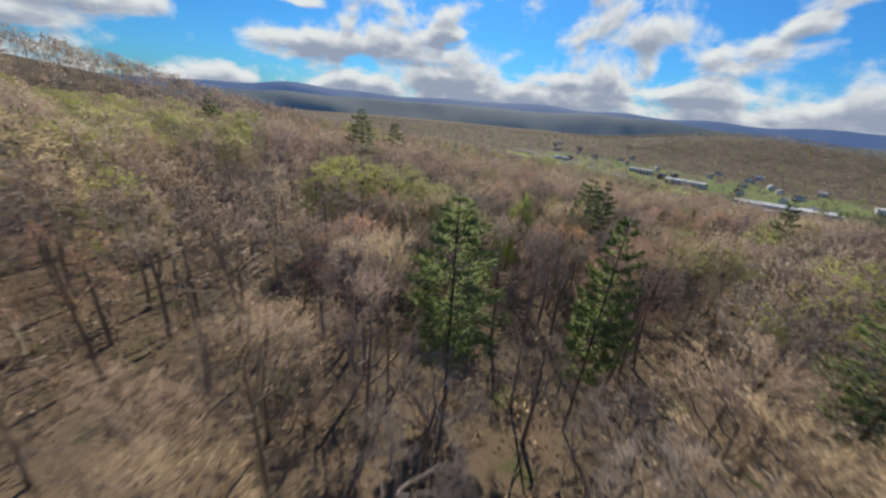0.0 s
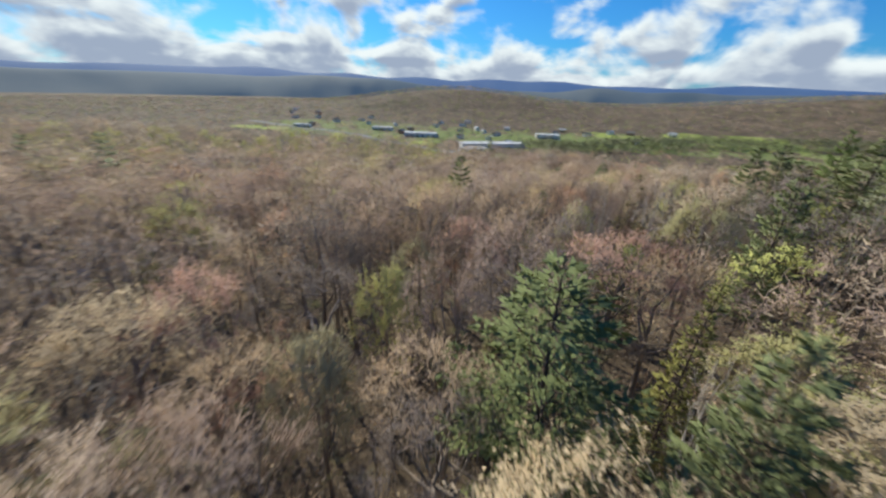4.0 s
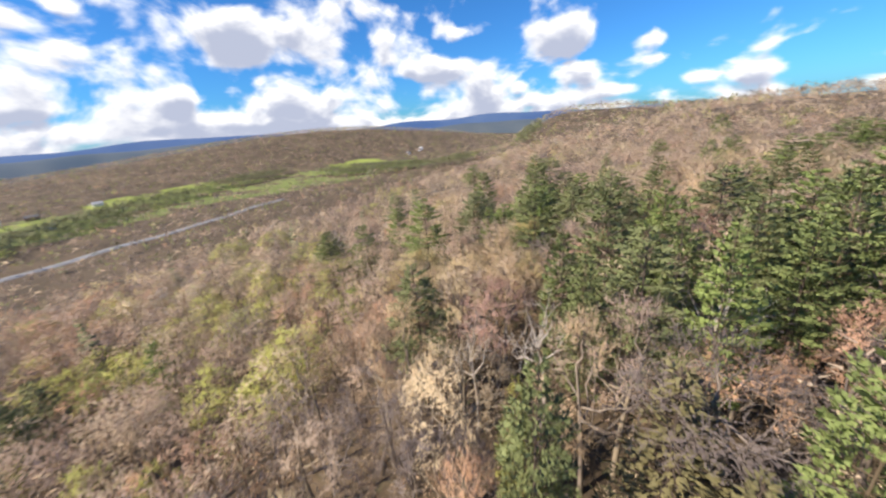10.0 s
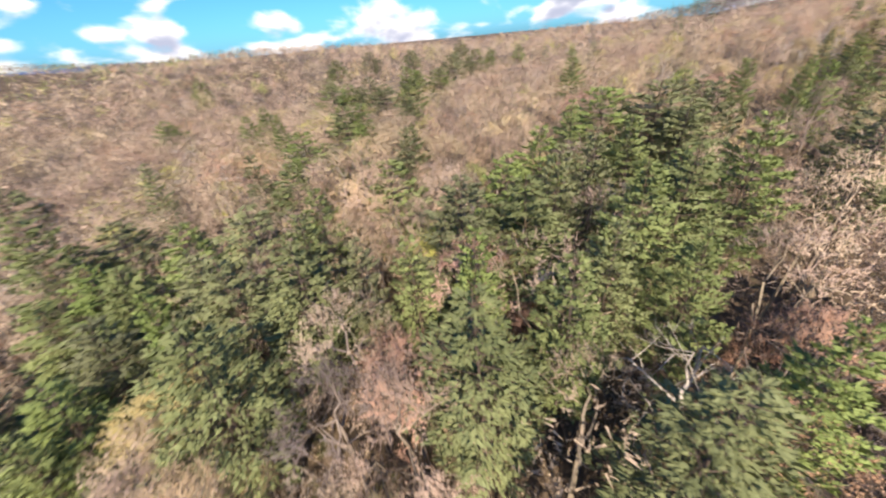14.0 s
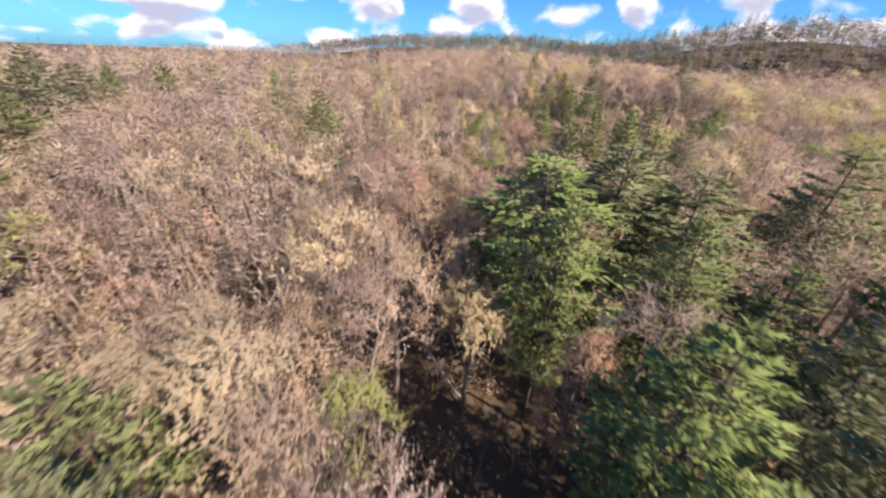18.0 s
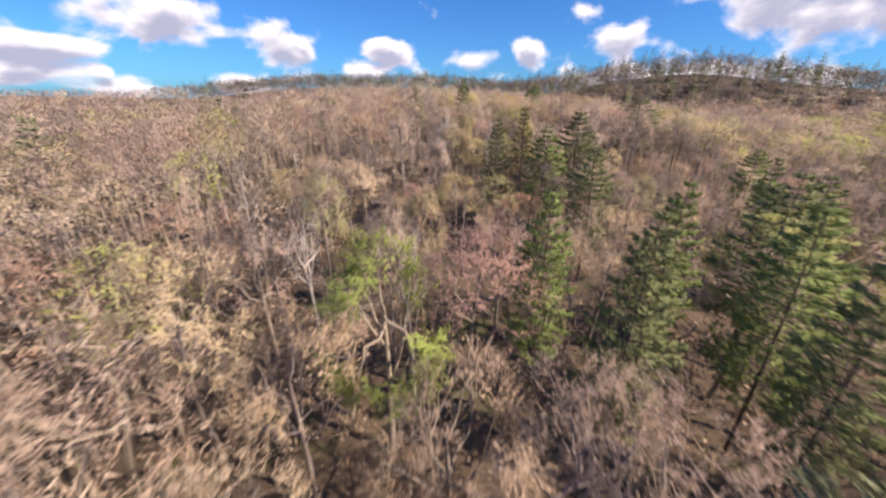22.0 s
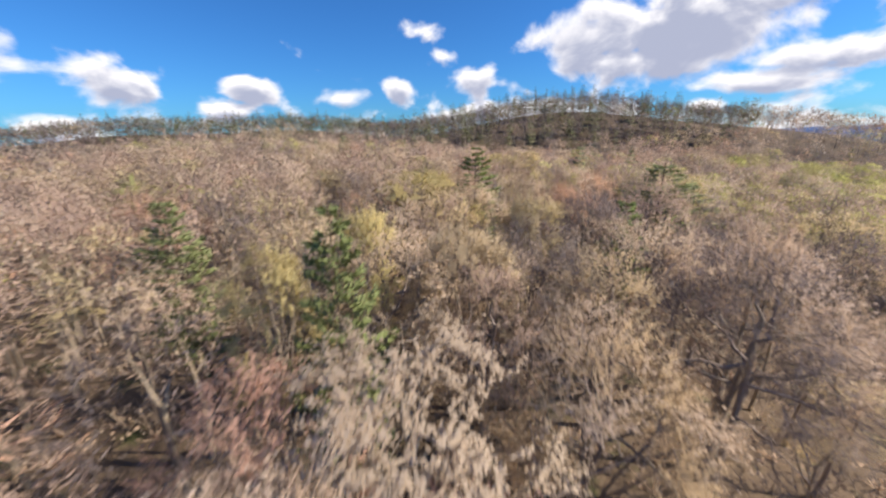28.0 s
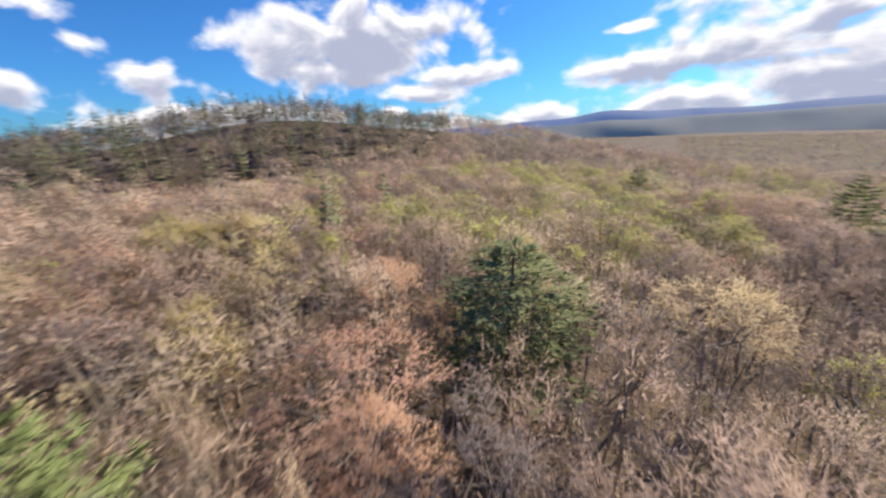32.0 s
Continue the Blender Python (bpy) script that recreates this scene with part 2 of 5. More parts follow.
BARK = surface("grey_brown_bark", (0.14, 0.11, 0.09), (0.38, 0.31, 0.25), 9.0, tree_tint=0.3, bump=0.03, island=0.0)
BARK_DARK = surface("dark_pine_bark", (0.06, 0.045, 0.035), (0.15, 0.11, 0.085), 9.0, tree_tint=0.2, bump=0.03, island=0.0)
BARK_PALE = surface("pale_weathered_bark", (0.30, 0.26, 0.225), (0.60, 0.53, 0.47), 6.0, tree_tint=0.2, bump=0.02, island=0.0)
TWIG = {
    "brown": surface("brown_twigs", (0.37, 0.265, 0.19), (0.66, 0.49, 0.37), 2.0, tree_tint=0.3, bump=0.08, island=0.03, thin=0.30),
    "tan": surface("tan_twigs", (0.46, 0.345, 0.225), (0.80, 0.64, 0.45), 2.0, tree_tint=0.3, bump=0.08, island=0.03, thin=0.30),
    # Grey bare twigs, their tone lowered further to carry cloud shade.
    "grey": surface("grey_twigs_shade_dark", (0.14, 0.11, 0.10), (0.33, 0.27, 0.245), 2.0, tree_tint=0.3, bump=0.08, island=0.03, thin=0.30),
    "red": surface("reddish_buds", (0.40, 0.235, 0.17), (0.69, 0.45, 0.345), 2.0, tree_tint=0.25, bump=0.08, island=0.03, thin=0.30),
    "yellow": surface("yellow_green_buds", (0.33, 0.30, 0.125), (0.61, 0.56, 0.28), 2.0, tree_tint=0.25, bump=0.08, island=0.03, thin=0.3),
    "gold": surface("golden_catkins", (0.37, 0.295, 0.165), (0.68, 0.555, 0.34), 2.0, tree_tint=0.2, bump=0.08, island=0.03, thin=0.30),
    "green": surface("fresh_green_leaves", (0.24, 0.27, 0.08), (0.48, 0.52, 0.19), 2.0, tree_tint=0.2, bump=0.08, island=0.03, thin=0.30),
    "pine": surface("pine_needles", (0.065, 0.085, 0.033), (0.31, 0.34, 0.15), 1.6, tree_tint=0.3, island=0.3, thin=0.12),
    "cedar": surface("cedar_sprays", (0.11, 0.10, 0.045), (0.33, 0.29, 0.13), 1.6, tree_tint=0.3, island=0.3, thin=0.12),
    "white": surface("pale_twigs", (0.42, 0.36, 0.32), (0.64, 0.57, 0.52), 2.0, tree_tint=0.2, bump=0.08, island=0.03, thin=0.30),
}
LITTER = surface("leaf_litter_ground", (0.05, 0.037, 0.026), (0.18, 0.13, 0.085), 4.5, spots=((0.075, 0.08, 0.03), 0.35, 0.58), patch=0.02, bump=0.15, island=0.0)
MEADOW = surface("meadow_grass", (0.20, 0.24, 0.05), (0.36, 0.41, 0.10), 0.12, patch=0.01, island=0.0)
PASTURE = surface("valley_grass", (0.09, 0.12, 0.035), (0.22, 0.25, 0.08), 0.05, spots=((0.13, 0.10, 0.06), 0.012, 0.52), patch=0.006, island=0.0)
ASPHALT = surface("grey_road", (0.16, 0.16, 0.17), (0.30, 0.30, 0.31), 0.5, island=0.0)
ROOF_PALE = surface("pale_flat_roof", (0.40, 0.40, 0.42), (0.60, 0.60, 0.62), 0.3, island=0.0)
ROOF_DARK = surface("dark_shingles", (0.10, 0.10, 0.11), (0.22, 0.21, 0.21), 0.8, island=0.0)
WALL_PALE = surface("white_cladding", (0.62, 0.61, 0.58), (0.80, 0.79, 0.76), 0.4, island=0.0)
WALL_BRICK = surface("brick_cladding", (0.26, 0.15, 0.11), (0.40, 0.24, 0.18), 0.6, island=0.0)
GLASS_DARK = surface("dark_window", (0.03, 0.035, 0.045), (0.06, 0.065, 0.08), 0.4, rough=0.15, island=0.0)


def haze_material(name, low, high, glow):
    """Far woods through miles of air: backdrop with blue haze painted as faint glow."""
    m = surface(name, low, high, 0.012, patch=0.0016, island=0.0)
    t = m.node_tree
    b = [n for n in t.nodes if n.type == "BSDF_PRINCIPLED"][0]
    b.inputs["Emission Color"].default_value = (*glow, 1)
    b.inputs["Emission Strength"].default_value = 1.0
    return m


# ---- land ----
def ground(x, y):
    """Height of the land: a wooded shoulder that falls to a valley in the north-east, a knob in the west, low hills in the south."""
    x, y = np.asarray(x, float), np.asarray(y, float)
    def bump(cx, cy, a, b, turn=0.0):
        c, s = np.cos(turn), np.sin(turn)
        u, v = (x - cx) * c + (y - cy) * s, -(x - cx) * s + (y - cy) * c
        return np.exp(-(u / a) ** 2 - (v / b) ** 2)
    def step(v, lo, hi):
        k = np.clip((v - lo) / (hi - lo), 0, 1)
        return k * k * (3 - 2 * k)
    down = 0.80 * x + 0.60 * y
    z = -18.2 - 23.7 * np.clip((down + 80) / 260, 0, 1)
    z = z - 60 * step(down, 168, 340) - 22 * bump(520, -180, 170, 110, -0.5)
    z = z - 45 * step(0.1 * x + 0.99 * y, 230, 640) * (1 - step(down, 140, 480))
    z = z + 6.7 * bump(10, -20, 45, 45) + 3.8 * bump(-40, -20, 45, 45) + 2.9 * bump(-35, 75, 50, 50) + 3.8 * bump(60, 30, 45, 45)
    z = z + 3.2 * bump(112, 0, 45, 50) - 5.8 * bump(110, 80, 45, 45) + 2.0 * bump(-90, 30, 45, 50)
    z = z + 30.5 * bump(-255, 76, 75, 105, 0.25)      # the knob
    z = z + 18 * bump(-205, 220, 85, 95)              # its northern spur
    z = z + 25 * bump(-325, -120, 95, 120, 0.4)       # the darker ridge behind its southern foot
    z = z + 14 * bump(-285, -265, 120, 90, 0.5)
    z = z + 12 * bump(-128, -78, 54, 54)             # a near rounded crest
    z = z + 5 * bump(-225, -345, 130, 90) + 1.5 * bump(-80, -400, 150, 100)
    z = z + 11 * bump(230, -390, 170, 150)            # hills in the south-east
    z = z + 44 * bump(680, -600, 220, 240, 0.5)
    z = z + 78 * bump(1020, 1150, 420, 300, -0.7)     # wooded hill behind the town
    z = z + 118 * bump(1750, -250, 420, 900, 0.25)
    z = z + 1.1 * np.sin(x / 47 + 1.3) * np.cos(y / 39) + 0.6 * np.sin(x / 19 - y / 23)
    return z


def mesh_of(name, verts, tris=None, quads=None, material=None, smooth=False, normals=None):
    """A mesh from arrays of corners, triangles and quads."""
    me = bpy.data.meshes.new(name)
    verts = np.asarray(verts, np.float32).reshape(-1, 3)
    tris = np.zeros((0, 3), np.int32) if tris is None else np.asarray(tris, np.int32).reshape(-1, 3)
    quads = np.zeros((0, 4), np.int32) if quads is None else np.asarray(quads, np.int32).reshape(-1, 4)
    me.vertices.add(len(verts))
    me.vertices.foreach_set("co", verts.ravel())
    me.loops.add(tris.size + quads.size)
    me.loops.foreach_set("vertex_index", np.concatenate([tris.ravel(), quads.ravel()]).astype(np.int32))
    me.polygons.add(len(tris) + len(quads))
    starts = np.concatenate([np.arange(len(tris)) * 3, tris.size + np.arange(len(quads)) * 4]).astype(np.int32)
    me.polygons.foreach_set("loop_start", starts)
    if smooth:
        me.polygons.foreach_set("use_smooth", np.ones(len(tris) + len(quads), bool))
    me.update(calc_edges=True)
    if normals is not None:
        me.normals_split_custom_set_from_vertices(np.asarray(normals, np.float32).reshape(-1, 3))
    if material:
        me.materials.append(material)
    return me


def grid_quads(rows, cols, wrap=False):
    i = np.arange(rows - 1)[:, None] * cols
    j = np.arange(cols if wrap else cols - 1)[None, :]
    k = (j + 1) % cols
    return np.stack([i + j, i + k, i + cols + k, i + cols + j], -1).reshape(-1, 4)


def ridge_line(az, seed):
    """An uneven skyline between 0 and 1 round the compass."""
    r = np.random.RandomState(seed)
    out = 0 * az
    for n in range(3, 40):
        out = out + r.normal() / n ** 0.95 * np.cos(n * az + r.uniform(0, 6.28))
    return np.clip(0.5 + 0.35 * out, 0, 1)


radii = np.concatenate([np.arange(0, 120, 5.0), 120 * 1.045 ** np.arange(0, 84)])
radii = radii[radii < 4700]
turns = np.linspace(0, 2 * math.pi, 216, endpoint=False)
RR, AA = np.meshgrid(radii, turns, indexing="ij")
GX, GY = 10 + RR * np.sin(AA), 15 + RR * np.cos(AA)
land = tagged(new("ground", mesh_of("ground", np.stack([GX, GY, ground(GX, GY)], -1), quads=grid_quads(len(radii), len(turns), True)[:, ::-1], material=LITTER, smooth=True)), "brown leaf-covered forest floor with mossy patches, falling to a valley", "ground", kind="structure")

SPURS = [(w, (w * 2.39) % 6.28, (w * 1.7) % 5 - 2.5) for w in (9, 14, 17, 23, 29, 38, 43, 52, 67, 81, 101, 127)]
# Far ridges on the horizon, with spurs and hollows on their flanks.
# Each tone ends in the haze's blue, given off as emission.
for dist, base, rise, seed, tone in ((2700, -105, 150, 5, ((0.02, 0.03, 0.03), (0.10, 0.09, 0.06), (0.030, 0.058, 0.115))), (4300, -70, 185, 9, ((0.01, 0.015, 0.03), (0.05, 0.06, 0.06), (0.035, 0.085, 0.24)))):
    az = np.linspace(0, 2 * math.pi, 720, endpoint=False)
    lift = np.clip((105 - np.abs((np.degrees(az) - 58 + 180) % 360 - 180)) / 25, 0, 1)
    top = base + rise * (0.35 + 0.65 * ridge_line(az, seed)) * (0.3 + 0.7 * lift)
    rows = []
    for k in range(9):
        f = k / 7
        spur = sum(np.sin(az * w + p + f * q) * 14 / w for w, p, q in SPURS)
        d = dist * (1 - 0.16 * (1 - f) + 0.010 * spur * math.sin(min(f, 1) * math.pi))
        rows.append(np.stack([d * np.sin(az), d * np.cos(az), -140 + (top + 140) * (math.sin(min(f, 1) * math.pi / 2) if f <= 1 else 0.85)], -1))
    tagged(new("backdrop", mesh_of("backdrop", np.stack(rows), quads=grid_quads(9, len(az), True)[:, ::-1], material=haze_material("far_woods_haze_%d" % seed, *tone), smooth=True)), "long hazy blue wooded ridge on the horizon", "hills", kind="structure")


# ---- trees ----
def tubes(p0, p1, r0, r1, sides):
    """Tapered tubes between pairs of points: corners and quads."""
    p0, p1 = np.asarray(p0, float), np.asarray(p1, float)
    d = p1 - p0
    d /= np.linalg.norm(d, axis=1, keepdims=True) + 1e-9
    ref = np.where(np.abs(d[:, 2:3]) > 0.9, np.array([[1.0, 0, 0]]), np.array([[0, 0, 1.0]]))
    u = np.cross(d, ref)
    u /= np.linalg.norm(u, axis=1, keepdims=True) + 1e-9
    v = np.cross(d, u)
    a = np.arange(sides) * 2 * math.pi / sides
    ring = u[:, None] * np.cos(a)[None, :, None] + v[:, None] * np.sin(a)[None, :, None]
    lo = p0[:, None] + ring * np.asarray(r0)[:, None, None]
    hi = p1[:, None] + ring * np.asarray(r1)[:, None, None]
    verts = np.concatenate([lo, hi], 1)
    j = np.arange(sides)
    k = (j + 1) % sides
    q = np.stack([j, k, k + sides, j + sides], -1)
    quads = (np.arange(len(p0)) * 2 * sides)[:, None, None] + q[None]
    return verts.reshape(-1, 3), quads.reshape(-1, 4)


def merge(*bits):
    """One set of corners and quads out of several."""
    verts, quads, n = [], [], 0
    for v, q in bits:
        verts.append(v)
        quads.append(q + n)
        n += len(v)
    return np.concatenate(verts), np.concatenate(quads)


def unit(v):
    return v / (np.linalg.norm(v, axis=-1, keepdims=True) + 1e-9)


def slivers(rng, start, way, length, width, face=None):
    """Thin twigs: one long triangle each, turned at random or to lie along a facing."""
    turn = rng.normal(size=way.shape)
    if face is not None:
        turn = face + turn * 0.14
    side = unit(np.cross(way, turn)) * width[:, None] / 2
    return np.stack([start - side, start + side, start + way * length[:, None]], 1)


def flecks(rng, at, size, face=None):
    """Small leaves or buds: one triangle each, turned at random or about a facing."""
    a = unit(rng.normal(size=at.shape))
    if face is not None:
        a = unit(np.cross(face, a))
        b = np.cross(face, a)
        s = size[:, None]
        return np.stack([at + a * s, at - a * s * 0.5 + b * s * 0.8, at - a * s * 0.5 - b * s * 0.8], 1)
    b = unit(np.cross(a, rng.normal(size=at.shape)))
    s = size[:, None]
    return np.stack([at + a * s, at - a * s * 0.5 + b * s * 0.8, at - a * s * 0.5 - b * s * 0.8], 1)


def bezier(a, b, c, n):
    t = np.linspace(0, 1, n + 1)[:, None]
    return (1 - t) ** 2 * a + 2 * t * (1 - t) * b + t ** 2 * c


def broadleaf(seed, high, wide, limbs=7, subs=5, lets=6, twigs=7, leaves=4, leaf=0.10, twig_w=0.048, fork=0.45, trunk_r=0.22, lean=0.5, sides=6, limb_sides=5, let_w=0.0, reach=1.0):
    """A forest-grown broadleaf tree in early spring. Returns wood (corners, quads) and crown triangles."""
    rng = np.random.RandomState(seed)
    base = np.array([0, 0, -0.4])
    top = np.array([rng.normal() * lean, rng.normal() * lean, high * (fork + 0.2)])
    line = bezier(base, np.array([rng.normal() * lean, rng.normal() * lean, high * 0.35]), top, 6)
    rad = np.linspace(trunk_r * 1.15, trunk_r * 0.42, 7)
    wood = [tubes(line[:-1], line[1:], rad[:-1], rad[1:], sides)]
    seg0, seg1, ra, rb = [], [], [], []
    small0, small1, sa, sb = [], [], [], []
    crown = []
    heart, half = np.array([0, 0, high * 0.57]), np.array([wide, wide, high * 0.41])

    def shell(d, r):
        """A point in the crown's dome, r from its heart."""
        d = unit(d)
        d[2] = max(d[2], -0.28)
        return heart + d * half * r

    for i in range(limbs):
        f = rng.uniform(fork * 0.8, fork + 0.2) if i else fork + 0.2
        at = np.array([np.interp(f * high, line[:, 2], line[:, k]) for k in range(3)])
        turn = i * 2.4 + rng.uniform(-0.4, 0.4)
        th = radians(rng.uniform(30, 98)) if i else 0.12
        aim_at = np.array([math.cos(turn) * math.sin(th), math.sin(turn) * math.sin(th), math.cos(th)])
        lump = rng.uniform(0.84, 1.06)
        end = shell(aim_at, 0.70 * lump)
        mid = at + (end - at) * np.array([0.62, 0.62, 0.35])
        path = bezier(at, mid, end, 4) + rng.normal(size=(5, 3)) * 0.14
        path[0] = at
        r = np.linspace(trunk_r * 0.5, trunk_r * 0.13, 5)
        seg0.append(path[:-1]); seg1.append(path[1:]); ra.append(r[:-1]); rb.append(r[1:])
        for j in range(subs):
            u = rng.uniform(0.4, 1.0) if j else 1.0
            s = np.array([np.interp(u * 4, range(5), path[:, k]) for k in range(3)])
            toward = unit(aim_at + rng.normal(size=3) * 0.42)
            e = shell(toward, rng.uniform(0.80, 0.94) * lump)
            m = (s + e) / 2 + rng.normal(size=3) * 0.15
            r1 = trunk_r * 0.16
            small0 += [s, m]; small1 += [m, e]; sa += [r1, r1 * 0.65]; sb += [r1 * 0.65, r1 * 0.35]
            for k in range(lets):
                b0 = s + (e - s) * rng.uniform(0.4, 1.0)
                b1 = shell(toward + rng.normal(size=3) * 0.20, rng.uniform(0.86, 1.0) * lump)
                d = b1 - b0
                far = np.linalg.norm(d)
                d /= far + 1e-6
                b1 = b0 + d * min(far, 1.7)
                crown.append(slivers(rng, b0[None], d[None], np.array([min(far, 1.7) * 1.1]), np.array([let_w or r1 * 0.9])))
                n = twigs
                v = rng.uniform(0.25, 1.05, n)[:, None]
                a = b0 + (b1 - b0) * v
                dirs = unit(unit((a - heart) / half) * 0.6 + d * 0.25 + rng.normal(size=(n, 3)) * 0.62 + np.array([0, 0, 0.2]))
                ln = rng.uniform(0.3, 0.85, n) * reach * wide / 4.5
                outward = unit((a - heart) / half + np.array([0, 0, 0.25]))
                crown.append(slivers(rng, a, dirs, ln, rng.uniform(0.6, 1.3, n) * twig_w, outward))
                if leaves:
                    n2 = n * leaves // 4
                    pick = rng.randint(0, n, n2)
                    at2 = a[pick] + dirs[pick] * (ln[pick] * rng.uniform(0.3, 1.05, n2))[:, None] + rng.normal(size=(n2, 3)) * leaf * 0.8
                    crown.append(flecks(rng, at2, leaf * rng.uniform(0.6, 1.4, n2), unit(outward[pick] + rng.normal(size=(n2, 3)) * 0.4)))
    wood.append(tubes(np.concatenate(seg0), np.concatenate(seg1), np.concatenate(ra), np.concatenate(rb), limb_sides))
    wood.append(tubes(np.array(small0), np.array(small1), np.array(sa), np.array(sb), 3))
    return merge(*wood), np.concatenate(crown)


def conifer(seed, high, wide, clear=0.3, whorl=0.85, boughs=5, tufts=26, needle=0.42, droop=0.0, ragged=0.35, trunk_r=0.22, flat=0.16, shape=1.0):
    """A pine or cedar: level boughs in whorls, with sprays of needles along their outer part."""
    rng = np.random.RandomState(seed)
    line = bezier(np.array([0, 0, -0.4]), np.array([rng.normal() * 0.2, rng.normal() * 0.2, high * 0.5]), np.array([rng.normal() * 0.3, rng.normal() * 0.3, high]), 7)
    rad = np.linspace(trunk_r, 0.03, 8)
    wood = [tubes(line[:-1], line[1:], rad[:-1], rad[1:], 6)]
    s0, s1, ra, rb, crown = [], [], [], [], []
    z = clear * high
    while z < high * 0.985:
        k = (z / high - clear) / (1 - clear)
        reach = wide * (1 - k ** (1.7 * shape)) * (0.62 + 0.38 * min(1, k * 4)) + 0.25
        turn = rng.uniform(0, 6.28)
        at = np.array([np.interp(z, line[:, 2], line[:, i]) for i in range(3)])
        for i in range(boughs):
            if rng.uniform() < ragged * 0.45:
                continue
            a = turn + i * 6.283 / boughs + rng.uniform(-0.3, 0.3)
            length = reach * rng.uniform(1 - ragged, 1.0 + ragged * 0.4)
            out = np.array([math.cos(a), math.sin(a), 0.0])
            rise = (0.28 * k + 0.05) * length - droop * length
            end = at + out * length + np.array([0, 0, rise + rng.normal() * 0.12])
            mid = (at + end) / 2 + np.array([0, 0, -0.10 * length])
            path = bezier(at, mid, end, 2)
            s0.append(path[:-1]); s1.append(path[1:]); ra.append([0.05, 0.03]); rb.append([0.03, 0.01])
            n = max(5, int(tufts * length / wide))
            u = rng.uniform(0.22, 1.04, n) ** 0.8
            p = (1 - u)[:, None] ** 2 * at + (2 * u * (1 - u))[:, None] * mid + (u ** 2)[:, None] * end
            side = np.array([-math.sin(a), math.cos(a), 0.0])
            spread = rng.uniform(-1, 1, n) * (0.34 * length * (1.15 - 0.7 * u))
            p = p + side * spread[:, None] + np.stack([0 * u, 0 * u, rng.normal(size=n) * flat * 0.5 + 0.08], 1)
            way = unit(out * 0.9 + side * (np.sign(spread) * rng.uniform(0.1, 0.9, n))[:, None] + np.array([0, 0, 0.25]) + rng.normal(size=(n, 3)) * 0.28)
            crown.append(slivers(rng, p, way, needle * rng.uniform(0.7, 1.4, n), needle * rng.uniform(0.3, 0.62, n)))
        z += whorl * rng.uniform(0.75, 1.25)
    wood.append(tubes(np.concatenate(s0), np.concatenate(s1), np.concatenate(ra), np.concatenate(rb), 3))
    return merge(*wood), np.concatenate(crown)


def outward(p, high, wide, needle=False):
    """Which way the crown faces at the points p of a tree: a round dome, or level tiers of boughs."""
    if needle:
        return unit(np.stack([p[:, 0], p[:, 1], 0 * p[:, 0]], 1) / wide + np.array([0, 0, 0.55]))
    return unit((p - np.array([0, 0, high * 0.55])) / np.array([wide, wide, high * 0.42]) ** 1.0 + np.array([0, 0, 0.12]))


def facing(tri, out, own):
    """Turns each triangle (three corners on end) to face outwards; returns it with normals part its own, part the crown's."""
    t, o = tri.reshape(-1, 3, 3), out.reshape(-1, 3, 3)
    n = unit(np.cross(t[:, 1] - t[:, 0], t[:, 2] - t[:, 0]))
    flip = (n * o[:, 0]).sum(1) < 0
    t = np.where(flip[:, None, None], t[:, [0, 2, 1]], t)
    n = np.where(flip[:, None], -n, n)
    return t.reshape(-1, 3), unit(o * (1 - own) + n[:, None] * own).reshape(-1, 3)


KINDS = {}          # kind -> list of (wood mesh, crown mesh)


def kind(name, shapes, bark, twig):
    KINDS[name] = []
    for (wv, wq), tri in shapes:
        p = tri.reshape(-1, 3)
        needle = name in ("pine", "cedar")
        p, n = facing(p, outward(p, p[:, 2].max(), np.hypot(p[:, 0], p[:, 1]).max(), needle), 0.45 if needle else 0.25)
        KINDS[name].append((mesh_of("trunk", wv, quads=wq, material=bark, smooth=True), mesh_of("crown", p, tris=np.arange(len(p)), material=twig, smooth=True, normals=n)))


kind("brown", [broadleaf(s, 18 + s % 3, 5.2, lets=7, leaves=5, leaf=0.06, twig_w=0.042) for s in (11, 12, 13, 14)], BARK, TWIG["brown"])
kind("tan", [broadleaf(s, 18, 5.3, lets=7, leaves=8, leaf=0.07, twig_w=0.042) for s in (21, 22, 23)], BARK, TWIG["tan"])
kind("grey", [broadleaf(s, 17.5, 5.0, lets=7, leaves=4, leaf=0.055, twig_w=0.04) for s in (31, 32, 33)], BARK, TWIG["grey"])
kind("red", [broadleaf(s, 17, 5.1, lets=7, leaves=8, leaf=0.07, twig_w=0.042) for s in (41, 42)], BARK, TWIG["red"])
kind("yellow", [broadleaf(s, 16, 4.3, leaves=30, leaf=0.062) for s in (51, 52)], BARK, TWIG["yellow"])
kind("gold", [broadleaf(s, 17.5, 4.9, leaves=40, leaf=0.062, limbs=8) for s in (61, 62)], BARK, TWIG["gold"])
kind("green", [broadleaf(s, 15, 3.9, leaves=28, leaf=0.062) for s in (71, 72)], BARK, TWIG["green"])
kind("white", [broadleaf(s, 18, 3.9, limbs=6, subs=4, lets=3, twigs=4, leaves=0, twig_w=0.03, fork=0.4, trunk_r=0.26) for s in (81, 82, 83)], BARK_PALE, TWIG["white"])
kind("pine", [conifer(s, 21, 4.5, tufts=112, needle=0.43, shape=1.3, ragged=0.28) for s in (91, 92, 93, 94)], BARK_DARK, TWIG["pine"])
kind("cedar", [conifer(s, 13, 2.9, clear=0.10, whorl=0.5, boughs=7, tufts=30, needle=0.34, droop=0.12, ragged=0.2, shape=0.55, trunk_r=0.15) for s in (95, 96)], BARK_DARK, TWIG["cedar"])

